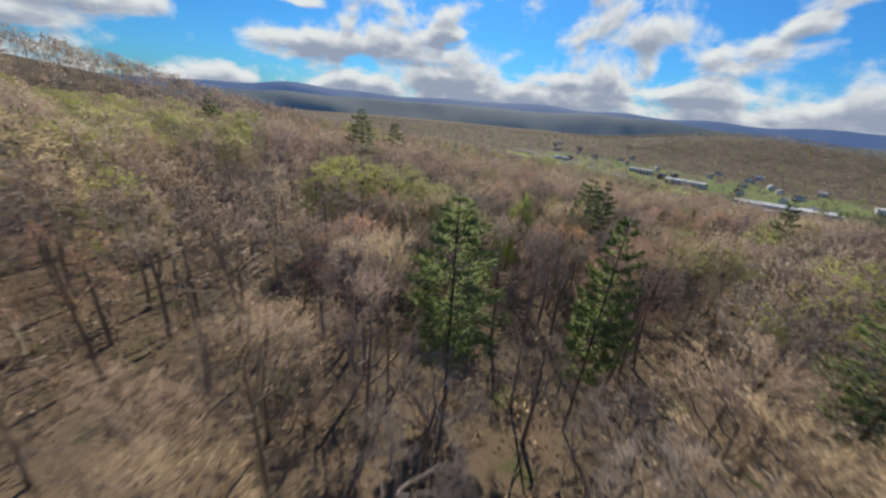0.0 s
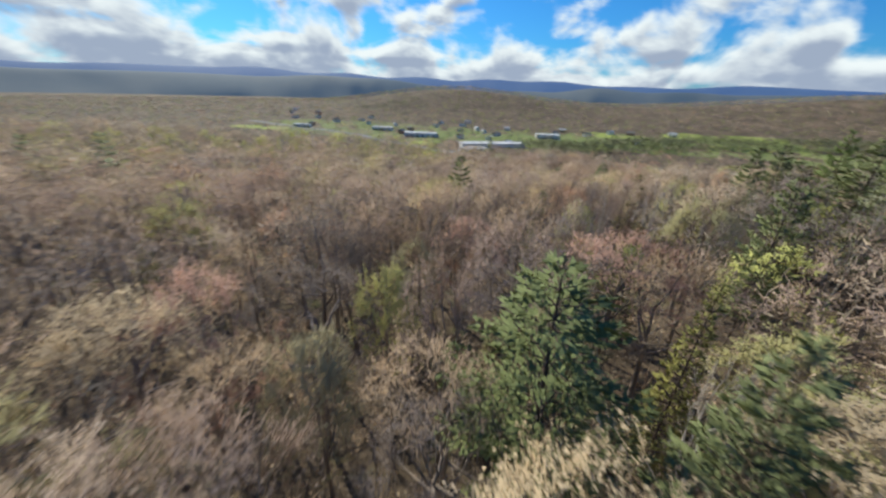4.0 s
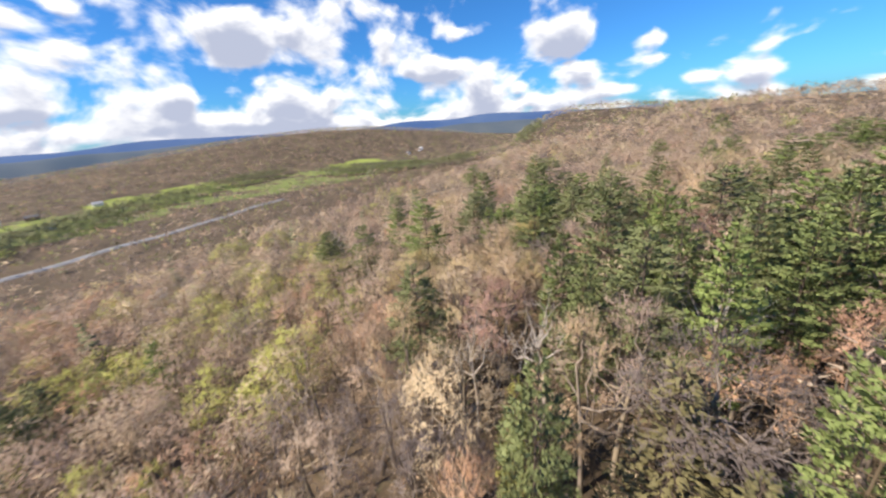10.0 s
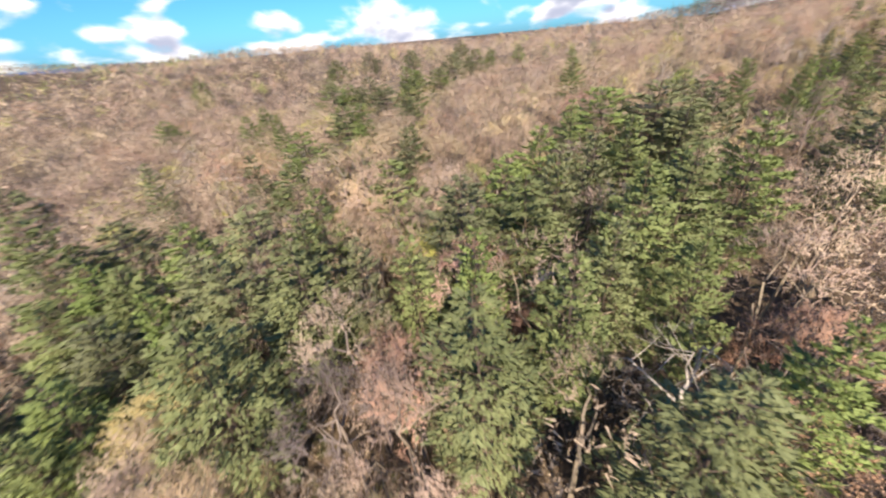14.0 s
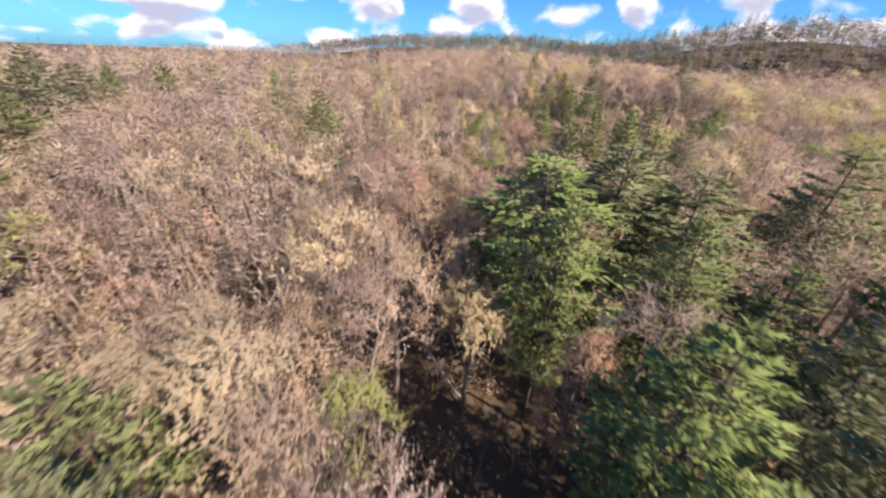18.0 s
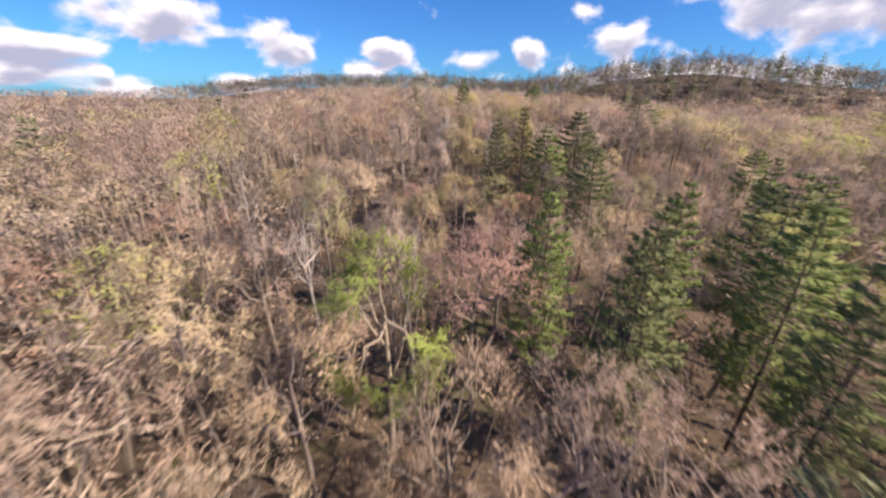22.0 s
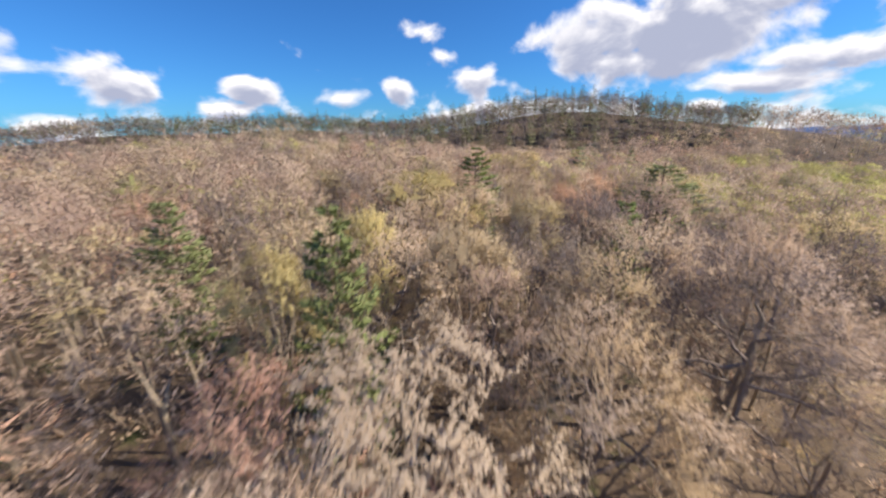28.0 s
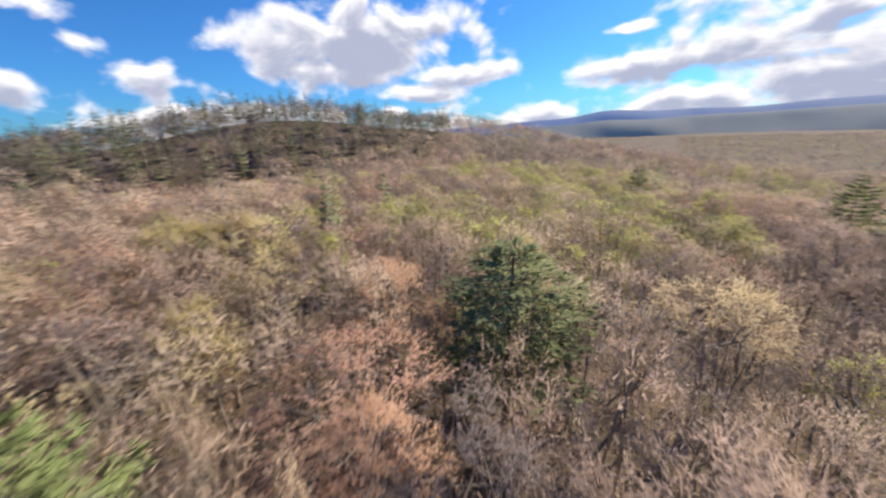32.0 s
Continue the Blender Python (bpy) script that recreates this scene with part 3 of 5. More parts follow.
LABEL = {
    "brown": ("bare brown hardwood tree with fine budding twigs", "tree", "bare trees"),
    "tan": ("bare hardwood tree with tan budding twigs", "tree", "bare trees"),
    "grey": ("leafless grey-brown hardwood tree with dense fine twigs", "tree", "bare trees"),
    "red": ("hardwood tree with reddish spring buds", "tree", "budding trees"),
    "yellow": ("slender tree with yellow-green young leaves", "tree", "budding trees"),
    "gold": ("round-crowned oak hung with golden catkins", "tree", "budding trees"),
    "green": ("small tree in fresh bright green leaf", "tree", "budding trees"),
    "white": ("dead pale-barked tree with bare white branches", "tree", "dead trees"),
    "pine": ("tall white pine with level feathery dark-green boughs", "pine tree", "pines"),
    "cedar": ("dense olive-green cedar, conical and dark inside", "cedar tree", "cedars"),
}
NAMES = {"white": "dead_tree", "pine": "pine_tree", "cedar": "cedar_tree", "gold": "oak_tree"}
MADE = {}


def plant(what, x, y, size=1.0, turn=0.0, variant=0, wide=1.0):
    """One tree on the ground at (x, y)."""
    variant %= len(KINDS[what])
    m = pose(x, y, float(ground(x, y)), 0, 0, turn) @ Matrix.Diagonal((size * wide, size * wide, size, 1))
    if (what, variant) in MADE:
        first_one = MADE[what, variant]
        return copy_thing(first_one, m @ Matrix.Diagonal([1 / k for k in first_one.scale] + [1]))
    tree = new(NAMES.get(what, "tree"))
    for name, data in zip(("trunk", "crown"), KINDS[what][variant]):
        new(name, data).parent = tree
    tree.matrix_basis = m
    label, category, group = LABEL[what]
    MADE[what, variant] = tree
    tree.empty_display_size = 0.1
    return tagged(tree, label, category, group)


# ---- where the trees stand ----
def inside(x, y, zones):
    """How deep (x, y) lies in the nearest of some leaning ellipses: below 1 is inside."""
    best = np.full(np.shape(x), 9.0)
    for cx, cy, a, b, turn in zones:
        c, s = math.cos(radians(turn)), math.sin(radians(turn))
        u, v = (x - cx) * c + (y - cy) * s, -(x - cx) * s + (y - cy) * c
        best = np.minimum(best, np.hypot(u / a, v / b))
    return best


ROUND = [(-7, 0, -4), (-4, 15, -4), (0, 29, -5), (7, 43, -7), (21, 52, -7), (38, 55, -7), (54, 54, -4), (65, 51, -1), (75, 44, 0), (84, 33, -1), (88, 17, -2), (80, 4, -1), (69, -4, -3), (55, -8, -3), (41, -11, -3), (27, -15, -3), (14, -19, -2), (3, -20, 1), (-11, -19, 3), (-23, -15, 5), (-34, -9, 5)]
PINES = [(100, 12, 15, 10, 0)]
DARK_WOODS = [(545, 355, 80, 36, -38), (700, 300, 120, 36, -22), (870, 215, 100, 34, -50), (1010, 70, 110, 34, -60), (920, -215, 140, 50, 61), (795, -362, 70, 40, 42), (560, -390, 70, 22, -50), (640, 1042, 110, 40, 0)]
# Slopes under cloud shade; the shade is put in as darker tree kinds.
SHADE_KNOB = [(-262, 72, 100, 140, 15), (-325, -125, 120, 130, 20), (-290, -265, 120, 85, 30)]
YELLOW_WOODS = [(-66, 50, 30, 34, 0), (20, 160, 95, 22, -12), (-90, 110, 40, 40, 0), (135, 62, 30, 14, -45), (96, 62, 14, 8, -30)]
CLEAR = [(131, 138, 15, 10, -70), (-6, -16, 5, 3, 0), (22, 191, 84, 18, -13)]
# Evergreen ridge; its heavy pine share also carries the cloud shade.
DARK_RIDGE = [(-335, -130, 105, 110, 20)]
FIELDS = [(131, 138, 14, 9, -70), (22, 193, 80, 17, -13), (1010, 250, 118, 40, -60), (845, 405, 48, 22, -42), (1110, -225, 85, 50, -70), (391, 545, 24, 16, 20), (215, 865, 60, 26, -50), (851, 445, 36, 13, -85)]
HALLS = [(478, 455, -30, 112, 26, 8), (440, 610, -40, 62, 22, 7), (430, 735, -45, 42, 20, 7), (300, 855, -40, 36, 18, 6), (455, 335, -25, 40, 16, 6), (418, 442, -32, 46, 14, 5), (665, 470, -45, 46, 22, 8)]
HOUSES = [(455, 470), (520, 455), (590, 545), (575, 640), (630, 640), (690, 600), (700, 745), (620, 760), (570, 720), (450, 830), (470, 900), (520, 940), (400, 1010), (430, 1080), (350, 1040), (740, 500), (790, 450), (800, 520), (330, 880), (480, 700), (540, 520), (500, 560), (470, 600), (430, 660), (610, 600), (640, 700), (500, 790), (400, 900), (380, 1150), (420, 1230), (860, 430), (900, 400), (960, 330), (1190, -420), (1230, -480), (1260, -500), (760, 330)]
ROAD = [(230, 1010), (345, 680), (364, 500), (395, 400), (480, 300), (570, 185), (730, 20)]
VALE = [(520, 620, 440, 125, -50), (860, 240, 260, 115, -62), (960, -120, 260, 120, -75)]
OPEN = FIELDS + [(x, y, w * 0.8, d * 1.5, t) for x, y, t, w, d, h in HALLS] + [(x, y, 14, 14, 0) for x, y in HOUSES] + [(330, 620, 150, 12, 105), (500, 240, 110, 12, -48)]
# Knob and ridge weights darken the woods in place of cloud shade.
ZONE_MIX = [(PINES, {"pine": 5, "cedar": 0.5, "tan": 0.6, "brown": 0.6}), (DARK_WOODS, {"pine": 5, "cedar": 1, "grey": 1}), (SHADE_KNOB, {"grey": 5.5, "brown": 0.3, "pine": 1.1}), (DARK_RIDGE, {"pine": 4.0, "cedar": 0.5, "grey": 2.0}), (YELLOW_WOODS, {"yellow": 2.6, "green": 0.3, "tan": 1.6, "brown": 1.4, "grey": 0.6})]
# Cloud shade over the first woods, put in as more dark grey trees.
CLOUD_SHADE = [(-8, 34, 44, 40, 0), (30, 45, 28, 12, -20)]
ZONE_MIX.insert(0, (CLOUD_SHADE, {"grey": 3.0, "brown": 2.2, "tan": 0.7, "red": 0.4, "yellow": 0.4, "cedar": 0.2}))
ZONE_MIX.append(([(1020, 1150, 520, 380, -40), (900, 620, 260, 200, -40)], {"brown": 2.2, "grey": 0.9, "yellow": 1.3, "green": 0.9, "tan": 0.8, "pine": 0.5}))
ZONE_MIX.append((VALE, {"pine": 1.4, "green": 1.2, "yellow": 1.5, "brown": 0.8, "tan": 0.8, "cedar": 0.6}))


def wave(x, y, seed, size):
    r = np.random.RandomState(seed)
    out = 0 * np.asarray(x, float)
    for _ in range(7):
        a, f, p = r.uniform(0, 6.28), r.uniform(0.6, 1.7) / size, r.uniform(0, 6.28)
        out = out + np.sin((x * math.cos(a) + y * math.sin(a)) * f * 6.28 + p)
    return out / 3.0


def choose(x, y, rng):
    """The kind of tree for each place."""
    n = len(x)
    u = rng.uniform(size=n)
    w1, w2, w3 = wave(x, y, 3, 90), wave(x, y, 4, 60), wave(x, y, 6, 140)
    p = {
        "brown": 1.3 + 0.6 * w1, "tan": 1.05 + 0.6 * w2, "grey": 0.42 - 0.35 * w1, "red": 0.30 + 0.3 * w3, "yellow": 0.16 + 0.2 * w2,
        "gold": 0.25 - 0.15 * w3, "green": 0.05 + 0 * x, "white": 0.07 + 0 * x, "pine": 0.05 + 0.06 * w3, "cedar": 0.05 - 0.05 * w3,
    }
    names = list(p)
    table = np.clip(np.stack([p[k] for k in names]), 0.01, None)
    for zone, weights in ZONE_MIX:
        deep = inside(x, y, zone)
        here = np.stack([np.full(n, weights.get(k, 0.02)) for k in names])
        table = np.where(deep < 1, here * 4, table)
    table = np.cumsum(table / table.sum(0), 0)
    return np.array(names)[(u[None] > table).sum(0).clip(0, len(names) - 1)]


def scatter(rng, x0, x1, y0, y1, step, jitter=0.42):
    gx, gy = np.meshgrid(np.arange(x0, x1, step), np.arange(y0, y1, step))
    gx, gy = gx.ravel(), gy.ravel()
    gx = gx + (np.arange(len(gx)) // max(1, len(np.arange(x0, x1, step))) % 2) * step / 2
    return gx + rng.uniform(-jitter, jitter, len(gx)) * step, gy + rng.uniform(-jitter, jitter, len(gy)) * step


def loop_gap(x, y):
    """Distance from the round that the clearing-edge trees stand along."""
    best = np.full(np.shape(x), 1e9)
    for (ax, ay, _), (bx, by, _) in zip(ROUND[:-1], ROUND[1:]):
        dx, dy = bx - ax, by - ay
        k = np.clip(((x - ax) * dx + (y - ay) * dy) / (dx * dx + dy * dy), 0, 1)
        best = np.minimum(best, np.hypot(x - ax - k * dx, y - ay - k * dy))
    return best


def ceiling(x, y):
    """The height under which the treetops stay near the round."""
    px, py, pz = np.array(ROUND, float).T
    t, k = np.linspace(0, len(px) - 1, 200), np.arange(len(px))
    px, py, pz = np.interp(t, k, px), np.interp(t, k, py), np.interp(t, k, pz)
    d = np.hypot(np.asarray(x)[:, None] - px, np.asarray(y)[:, None] - py)
    best = d.argmin(1)
    return pz[best] - np.interp(d.min(1), [0, 10, 30, 45], [6.0, 5.0, 3.5, 1.5])


rng = np.random.RandomState(7)
TREES_WEST_NORTH = [
    ('pine', -24.9, 89.4, 0.91, 1, 0),
    ('pine', -17.9, 96, 0.85, 1, 1),
    ('pine', -63.5, 94.8, 0.84, 1, 4),
    ('brown', -25.8, 42.3, 0.74, 1, 0),
    ('yellow', -75.6, 60.8, 0.97, 1, 6),
    ('yellow', -69.9, 51.6, 0.84, 1, 0),
    ('yellow', -44, 73.1, 0.93, 1, 1),
    ('yellow', -71.4, 23, 0.89, 1, 2),
    ('yellow', -39.3, 52.5, 0.81, 1.47, 6),
    ('brown', -29.4, 52, 0.77, 1.45, 0),
    ('yellow', -16.6, 46.9, 0.79, 1.9, 2),
    ('yellow', -99.7, 92.4, 0.82, 1.9, 1),
    ('tan', -36.4, 20.9, 0.78, 1.87, 2),
    ('yellow', -35, 137.6, 0.83, 1.9, 6),
    ('tan', -110.8, 192.9, 0.83, 1.9, 4),
    ('yellow', -17.6, 41.2, 0.8, 1.8, 2),
]
TREES_MIDDLE_NORTH = [
    ('pine', 12.2, 40.4, 0.7, 1.15, 2),
    ('pine', 43.1, 77.9, 0.79, 0.75, 3),
    ('gold', 15.3, 32.1, 0.66, 1.25, 2),
    ('tan', 8.3, 36.6, 0.7, 1, 4),
    # Grey kind in place of tan, to carry the cloud shade here.
    ('grey', -3.5, 26.5, 0.74, 1, 5),
    ('brown', 6.8, 58.3, 0.66, 1, 6),
    ('white', -8.9, 65, 0.69, 1, 2),
    ('yellow', -1.8, 48.3, 0.75, 1.06, 5),
    ('cedar', -8.2, 51.4, 0.84, 1, 3),
    ('yellow', 2.6, 35.4, 0.82, 0.6, 4),
    ('green', -10.5, 41.5, 0.75, 1.42, 5),
    ('green', 1.8, 32.5, 0.81, 0.6, 6),
    ('pine', 11.2, 35.5, 0.69, 0.6, 0),
    ('cedar', 32.3, 45.4, 0.85, 0.94, 1),
    ('cedar', 19.5, 37.9, 0.92, 0.61, 2),
    ('white', 15.7, 35.9, 0.72, 0.6, 3),
    ('yellow', 6.2, 46.5, 0.76, 0.66, 4),
    ('grey', -4.6, 46.7, 0.76, 0.65, 5),
]
TREES_MIDDLE_NORTH_B = [
    ('white', 0.9, 37.7, 0.74, 0.6, 6),
    ('white', 6.5, 34.2, 0.73, 0.6, 0),
    ('yellow', 4.2, 67.6, 0.83, 0.87, 3),
    ('yellow', 11.3, 49.6, 0.79, 0.6, 4),
    ('yellow', 17.2, 42.9, 0.75, 0.6, 5),
    ('brown', 11.7, 45.4, 0.76, 0.6, 6),
    ('yellow', 15.5, 53.2, 0.77, 0.6, 0),
    ('pine', 34.6, 37.8, 0.71, 0.6, 2),
    ('cedar', 40.3, 59.7, 0.91, 0.88, 4),
    ('grey', 30.9, 58.6, 0.78, 0.6, 5),
    ('grey', 32.9, 54.2, 0.84, 0.6, 6),
    ('yellow', 40.5, 79.4, 0.81, 1.9, 0),
    ('white', 35.1, 49.6, 0.77, 0.6, 1),
    ('white', 38.4, 46.4, 0.83, 0.6, 2),
    ('tan', 27.9, 49, 0.79, 0.6, 3),
    ('green', 28.2, 44.4, 0.72, 0.72, 4),
    ('yellow', 31.4, 50.3, 0.8, 0.6, 1),
    ('grey', 42.5, 46.3, 0.82, 0.6, 3),
]
TREES_MIDDLE_NORTH_C = [
    ('white', 40.9, 54.2, 0.79, 0.6, 4),
    ('white', 42.5, 64.9, 0.85, 0.61, 5),
    ('yellow', 39.1, 42.6, 0.8, 0.96, 2),
    ('yellow', -11.7, 39.6, 0.82, 1.9, 3),
    ('yellow', -7.6, 37.1, 0.78, 1.5, 4),
    ('green', -3.6, 29.3, 0.73, 1.5, 5),
    ('yellow', 20.2, 33.6, 0.66, 1.4, 6),
    ('yellow', 17.1, 27, 0.66, 1.3, 0),
    ('cedar', 3.9, 38.9, 0.89, 1.2, 1),
    ('cedar', 15.1, 45.4, 0.62, 1, 2),
]
TREES_EAST_NORTH = [
    ('pine', 84.7, 84.3, 0.76, 0.7, 4),
    ('pine', 110.7, 70, 0.72, 0.75, 5),
    ('pine', 111.4, 81.7, 0.72, 0.75, 6),
    ('pine', 91.2, 87.9, 0.71, 0.9, 0),
    ('pine', 54.9, 34.8, 0.81, 1.1, 1),
    ('pine', 109.5, 29.8, 0.97, 1, 2),
    ('pine', 122.7, 37, 0.84, 1, 3),
    ('pine', 85.7, 42.1, 0.82, 1, 4),
    ('pine', 106.9, 21.8, 0.87, 1, 5),
    ('pine', 71.2, 30.4, 0.82, 1, 6),
    ('pine', 93.2, 20.8, 0.92, 1, 2),
    ('pine', 78.2, 24.8, 0.89, 1, 3),
    ('cedar', 66.7, 52.2, 1, 1, 5),
    ('cedar', 60.4, 40.9, 1, 1, 6),
    ('cedar', 57.6, 55.1, 1, 1, 0),
    ('gold', 51, 48.8, 0.69, 0.9, 3),
    ('white', 79.2, 39.9, 0.75, 1, 2),
    ('grey', 47.3, 104, 0.8, 1.6, 1),
]
TREES_EAST_NORTH_B = [
    ('cedar', 57, 49.4, 0.85, 0.96, 2),
    ('pine', 48.1, 32.2, 0.82, 0.89, 1),
    ('cedar', 71.7, 41.3, 0.84, 0.94, 3),
    ('pine', 66.3, 45, 0.82, 0.6, 5),
    ('pine', 55.4, 41, 0.79, 0.6, 6),
    ('pine', 58.7, 37.2, 0.85, 0.6, 0),
    ('pine', 51.5, 29.7, 0.77, 0.97, 2),
    ('white', 45.1, 33.4, 0.81, 0.6, 6),
    ('cedar', 99.7, 24.2, 0.85, 1.35, 0),
    ('yellow', 47.7, 47.3, 0.83, 0.8, 1),
    ('pine', 66.4, 30.4, 0.83, 0.62, 4),
    ('pine', 132.5, 43, 0.79, 0.7, 5),
    ('pine', 146, 21, 0.85, 1.05, 6),
    ('pine', 105.7, 83.2, 0.81, 1.06, 0),
    ('pine', 76.6, 32.8, 0.82, 0.6, 5),
    ('cedar', 63.9, 36.4, 0.86, 1.04, 6),
    ('red', 66.9, 47.9, 0.84, 0.6, 0),
    ('yellow', 61.5, 44.3, 0.8, 0.6, 1),
]
TREES_EAST_NORTH_C = [
    ('white', 67.9, 26.1, 0.76, 1.31, 2),
    ('yellow', 172.3, 64.6, 0.82, 1.65, 3),
    ('yellow', 174.5, 52.4, 0.78, 1.67, 4),
    ('gold', 151.6, 120.4, 0.83, 1.9, 5),
    ('grey', 73.8, 48.4, 0.81, 0.6, 6),
    ('tan', 71.8, 55.3, 0.77, 0.6, 0),
    ('pine', 129, 43, 0.84, 1.18, 1),
    ('pine', 130.7, 26.9, 0.8, 0.84, 2),
    ('gold', 103.7, 34.1, 0.75, 0.97, 3),
    ('tan', 95.6, 29.4, 0.78, 1, 5),
    ('pine', 102.8, 21.3, 0.77, 0.6, 1),
    ('pine', 72.6, 23.2, 0.83, 0.73, 3),
    ('pine', 69, 20.7, 0.79, 0.73, 4),
    ('pine', 72.8, 34.6, 0.78, 0.6, 0),
    ('gold', 84.2, 29, 0.82, 0.6, 1),
    ('white', 75.6, 35.5, 0.79, 1.25, 2),
    ('white', 89.8, 32.5, 0.75, 0.66, 3),
    ('green', 108.4, 43.9, 0.78, 0.7, 4),
]
TREES_EAST_NORTH_D = [
    ('yellow', 125.7, 42.3, 0.81, 1.62, 5),
    ('red', 61, 27, 0.77, 0.92, 6),
    ('pine', 65.4, 22.9, 0.76, 0.73, 2),
    ('red', 64.8, 29.6, 0.63, 1.3, 5),
    # Two grey trees stand in for red and brown ones in shade.
    ('grey', 59.5, 27.4, 0.69, 1.4, 6),
    ('grey', 63.6, 36.4, 0.89, 1.2, 0),
    ('gold', 95.2, 37.5, 0.96, 1.2, 1),
    ('tan', 84.7, 38.5, 0.85, 1.2, 2),
    # Dark cedar put in place of a shaded yellow tree.
    ('cedar', 63.6, 39, 1.1, 1.2, 3),
]
TREES_EAST_SOUTH = [
    ('pine', 113.2, 2.2, 0.99, 1, 0),
    ('pine', 125, 6.8, 0.9, 1, 1),
    ('pine', 71.9, -52.6, 1, 1, 4),
    ('pine', 71.2, -61.9, 0.66, 1, 0),
    ('pine', 55.3, 10.7, 0.66, 1, 3),
    ('gold', 61.1, -5.1, 0.66, 1.15, 4),
    ('gold', 47.4, -1.9, 0.83, 1.35, 6),
    ('red', 45, -8.8, 0.66, 1, 1),
    ('green', 69.3, -8.2, 0.76, 1, 3),
    ('pine', 205.3, -42.2, 0.77, 1.9, 3),
    ('pine', 109.3, -2.7, 0.78, 1.52, 1),
    ('pine', 76.3, 11, 0.84, 1.22, 2),
    ('pine', 70.7, 13.2, 0.8, 1.29, 3),
    ('pine', 141.5, -85.9, 0.76, 1.9, 4),
    ('gold', 97.5, 18, 0.8, 1.28, 4),
    ('pine', 144.6, -32.9, 0.85, 1.9, 6),
    ('pine', 99.1, 13.3, 0.81, 0.6, 0),
    ('pine', 94.7, 3.9, 0.83, 1.41, 2),
]
TREES_EAST_SOUTH_B = [
    ('pine', 92.6, -26.1, 0.8, 1.65, 3),
    ('pine', 86.7, -36.4, 0.86, 1.65, 4),
    ('pine', 91.7, -6.6, 0.82, 1.25, 5),
    ('pine', 70.4, 6.1, 0.78, 0.99, 6),
    ('pine', 66.7, 5.7, 0.84, 1, 0),
    ('pine', 54.2, -2.5, 0.81, 1.9, 1),
    ('pine', 52.2, 5.8, 0.77, 1.46, 2),
    ('pine', 64.9, 18.1, 0.85, 0.92, 5),
    ('pine', 60.2, 15.6, 0.81, 1.09, 6),
    ('pine', 110.3, -57.6, 0.79, 0.97, 5),
    ('pine', 158.1, -165.2, 0.85, 1.49, 6),
    ('pine', 93.8, -164.7, 0.81, 1.9, 0),
    ('pine', 55.6, -165.4, 0.77, 1.9, 1),
    ('pine', 115.7, -22.5, 0.83, 0.6, 2),
    ('pine', 75.8, -181.4, 0.8, 1.9, 3),
    ('pine', 78, -8.6, 0.84, 0.63, 0),
    ('pine', 80, -0.1, 0.8, 1.27, 1),
    ('pine', 86.4, -10.6, 0.77, 0.71, 2),
]
TREES_EAST_SOUTH_C = [
    ('pine', 98, -14.8, 0.83, 0.75, 3),
    ('pine', 86.8, -79.8, 0.79, 1.74, 4),
    ('pine', 80.2, -77, 0.85, 1.69, 5),
    ('pine', 92.3, -87.7, 0.81, 1.88, 6),
    ('pine', 64.9, -84.9, 0.78, 1.4, 0),
    ('pine', 48.7, -103.4, 0.84, 1.9, 1),
    ('yellow', 78.9, 8, 0.79, 0.6, 2),
    ('white', 74.9, 8.8, 0.75, 0.6, 3),
    ('pine', 51.5, 1.3, 0.81, 1.75, 4),
    ('pine', 67.5, 10.3, 0.83, 0.76, 2),
    ('pine', 80.4, 15.4, 0.79, 0.65, 3),
    ('pine', 77, 18.9, 0.85, 0.6, 4),
    ('pine', 87.9, 3.8, 0.82, 0.84, 5),
    ('pine', 84.4, 13, 0.78, 0.6, 6),
    ('pine', 88.6, 9.5, 0.84, 0.81, 0),
    ('white', 98.6, -4, 0.81, 0.6, 3),
    ('pine', 108, -64.8, 0.79, 1.14, 4),
    ('pine', 99.9, -42.3, 0.85, 0.6, 5),
]
TREES_EAST_SOUTH_D = [
    ('pine', 83.7, -26.7, 0.81, 0.64, 6),
    ('pine', 58.3, -84.4, 0.77, 1.9, 0),
    ('pine', 66, -81.5, 0.83, 1.35, 1),
    ('pine', 77.6, -66.3, 0.8, 1.89, 2),
    ('pine', 82.6, -36.8, 0.86, 1.05, 3),
    ('gold', 72.2, 0.1, 0.76, 0.6, 5),
    ('pine', 45.4, 3, 0.76, 0.96, 0),
    ('pine', 56.9, 5.8, 0.77, 0.84, 1),
    ('pine', 60.4, -0.7, 0.83, 0.6, 2),
    ('pine', 55.4, 16.3, 0.85, 0.86, 4),
    ('pine', 76.6, -12.4, 0.81, 0.86, 5),
    ('pine', 84.5, -16, 0.78, 0.9, 6),
    ('pine', 63.8, 9.9, 0.84, 0.65, 0),
    ('tan', 49.4, -31, 0.79, 1.09, 1),
    ('gold', 69.7, -19.4, 0.74, 1.07, 2),
    ('tan', 74.8, -24.8, 0.81, 1, 3),
    ('white', 81.3, -8, 0.78, 0.74, 4),
    ('white', 72.8, 4.3, 0.84, 0.6, 5),
]
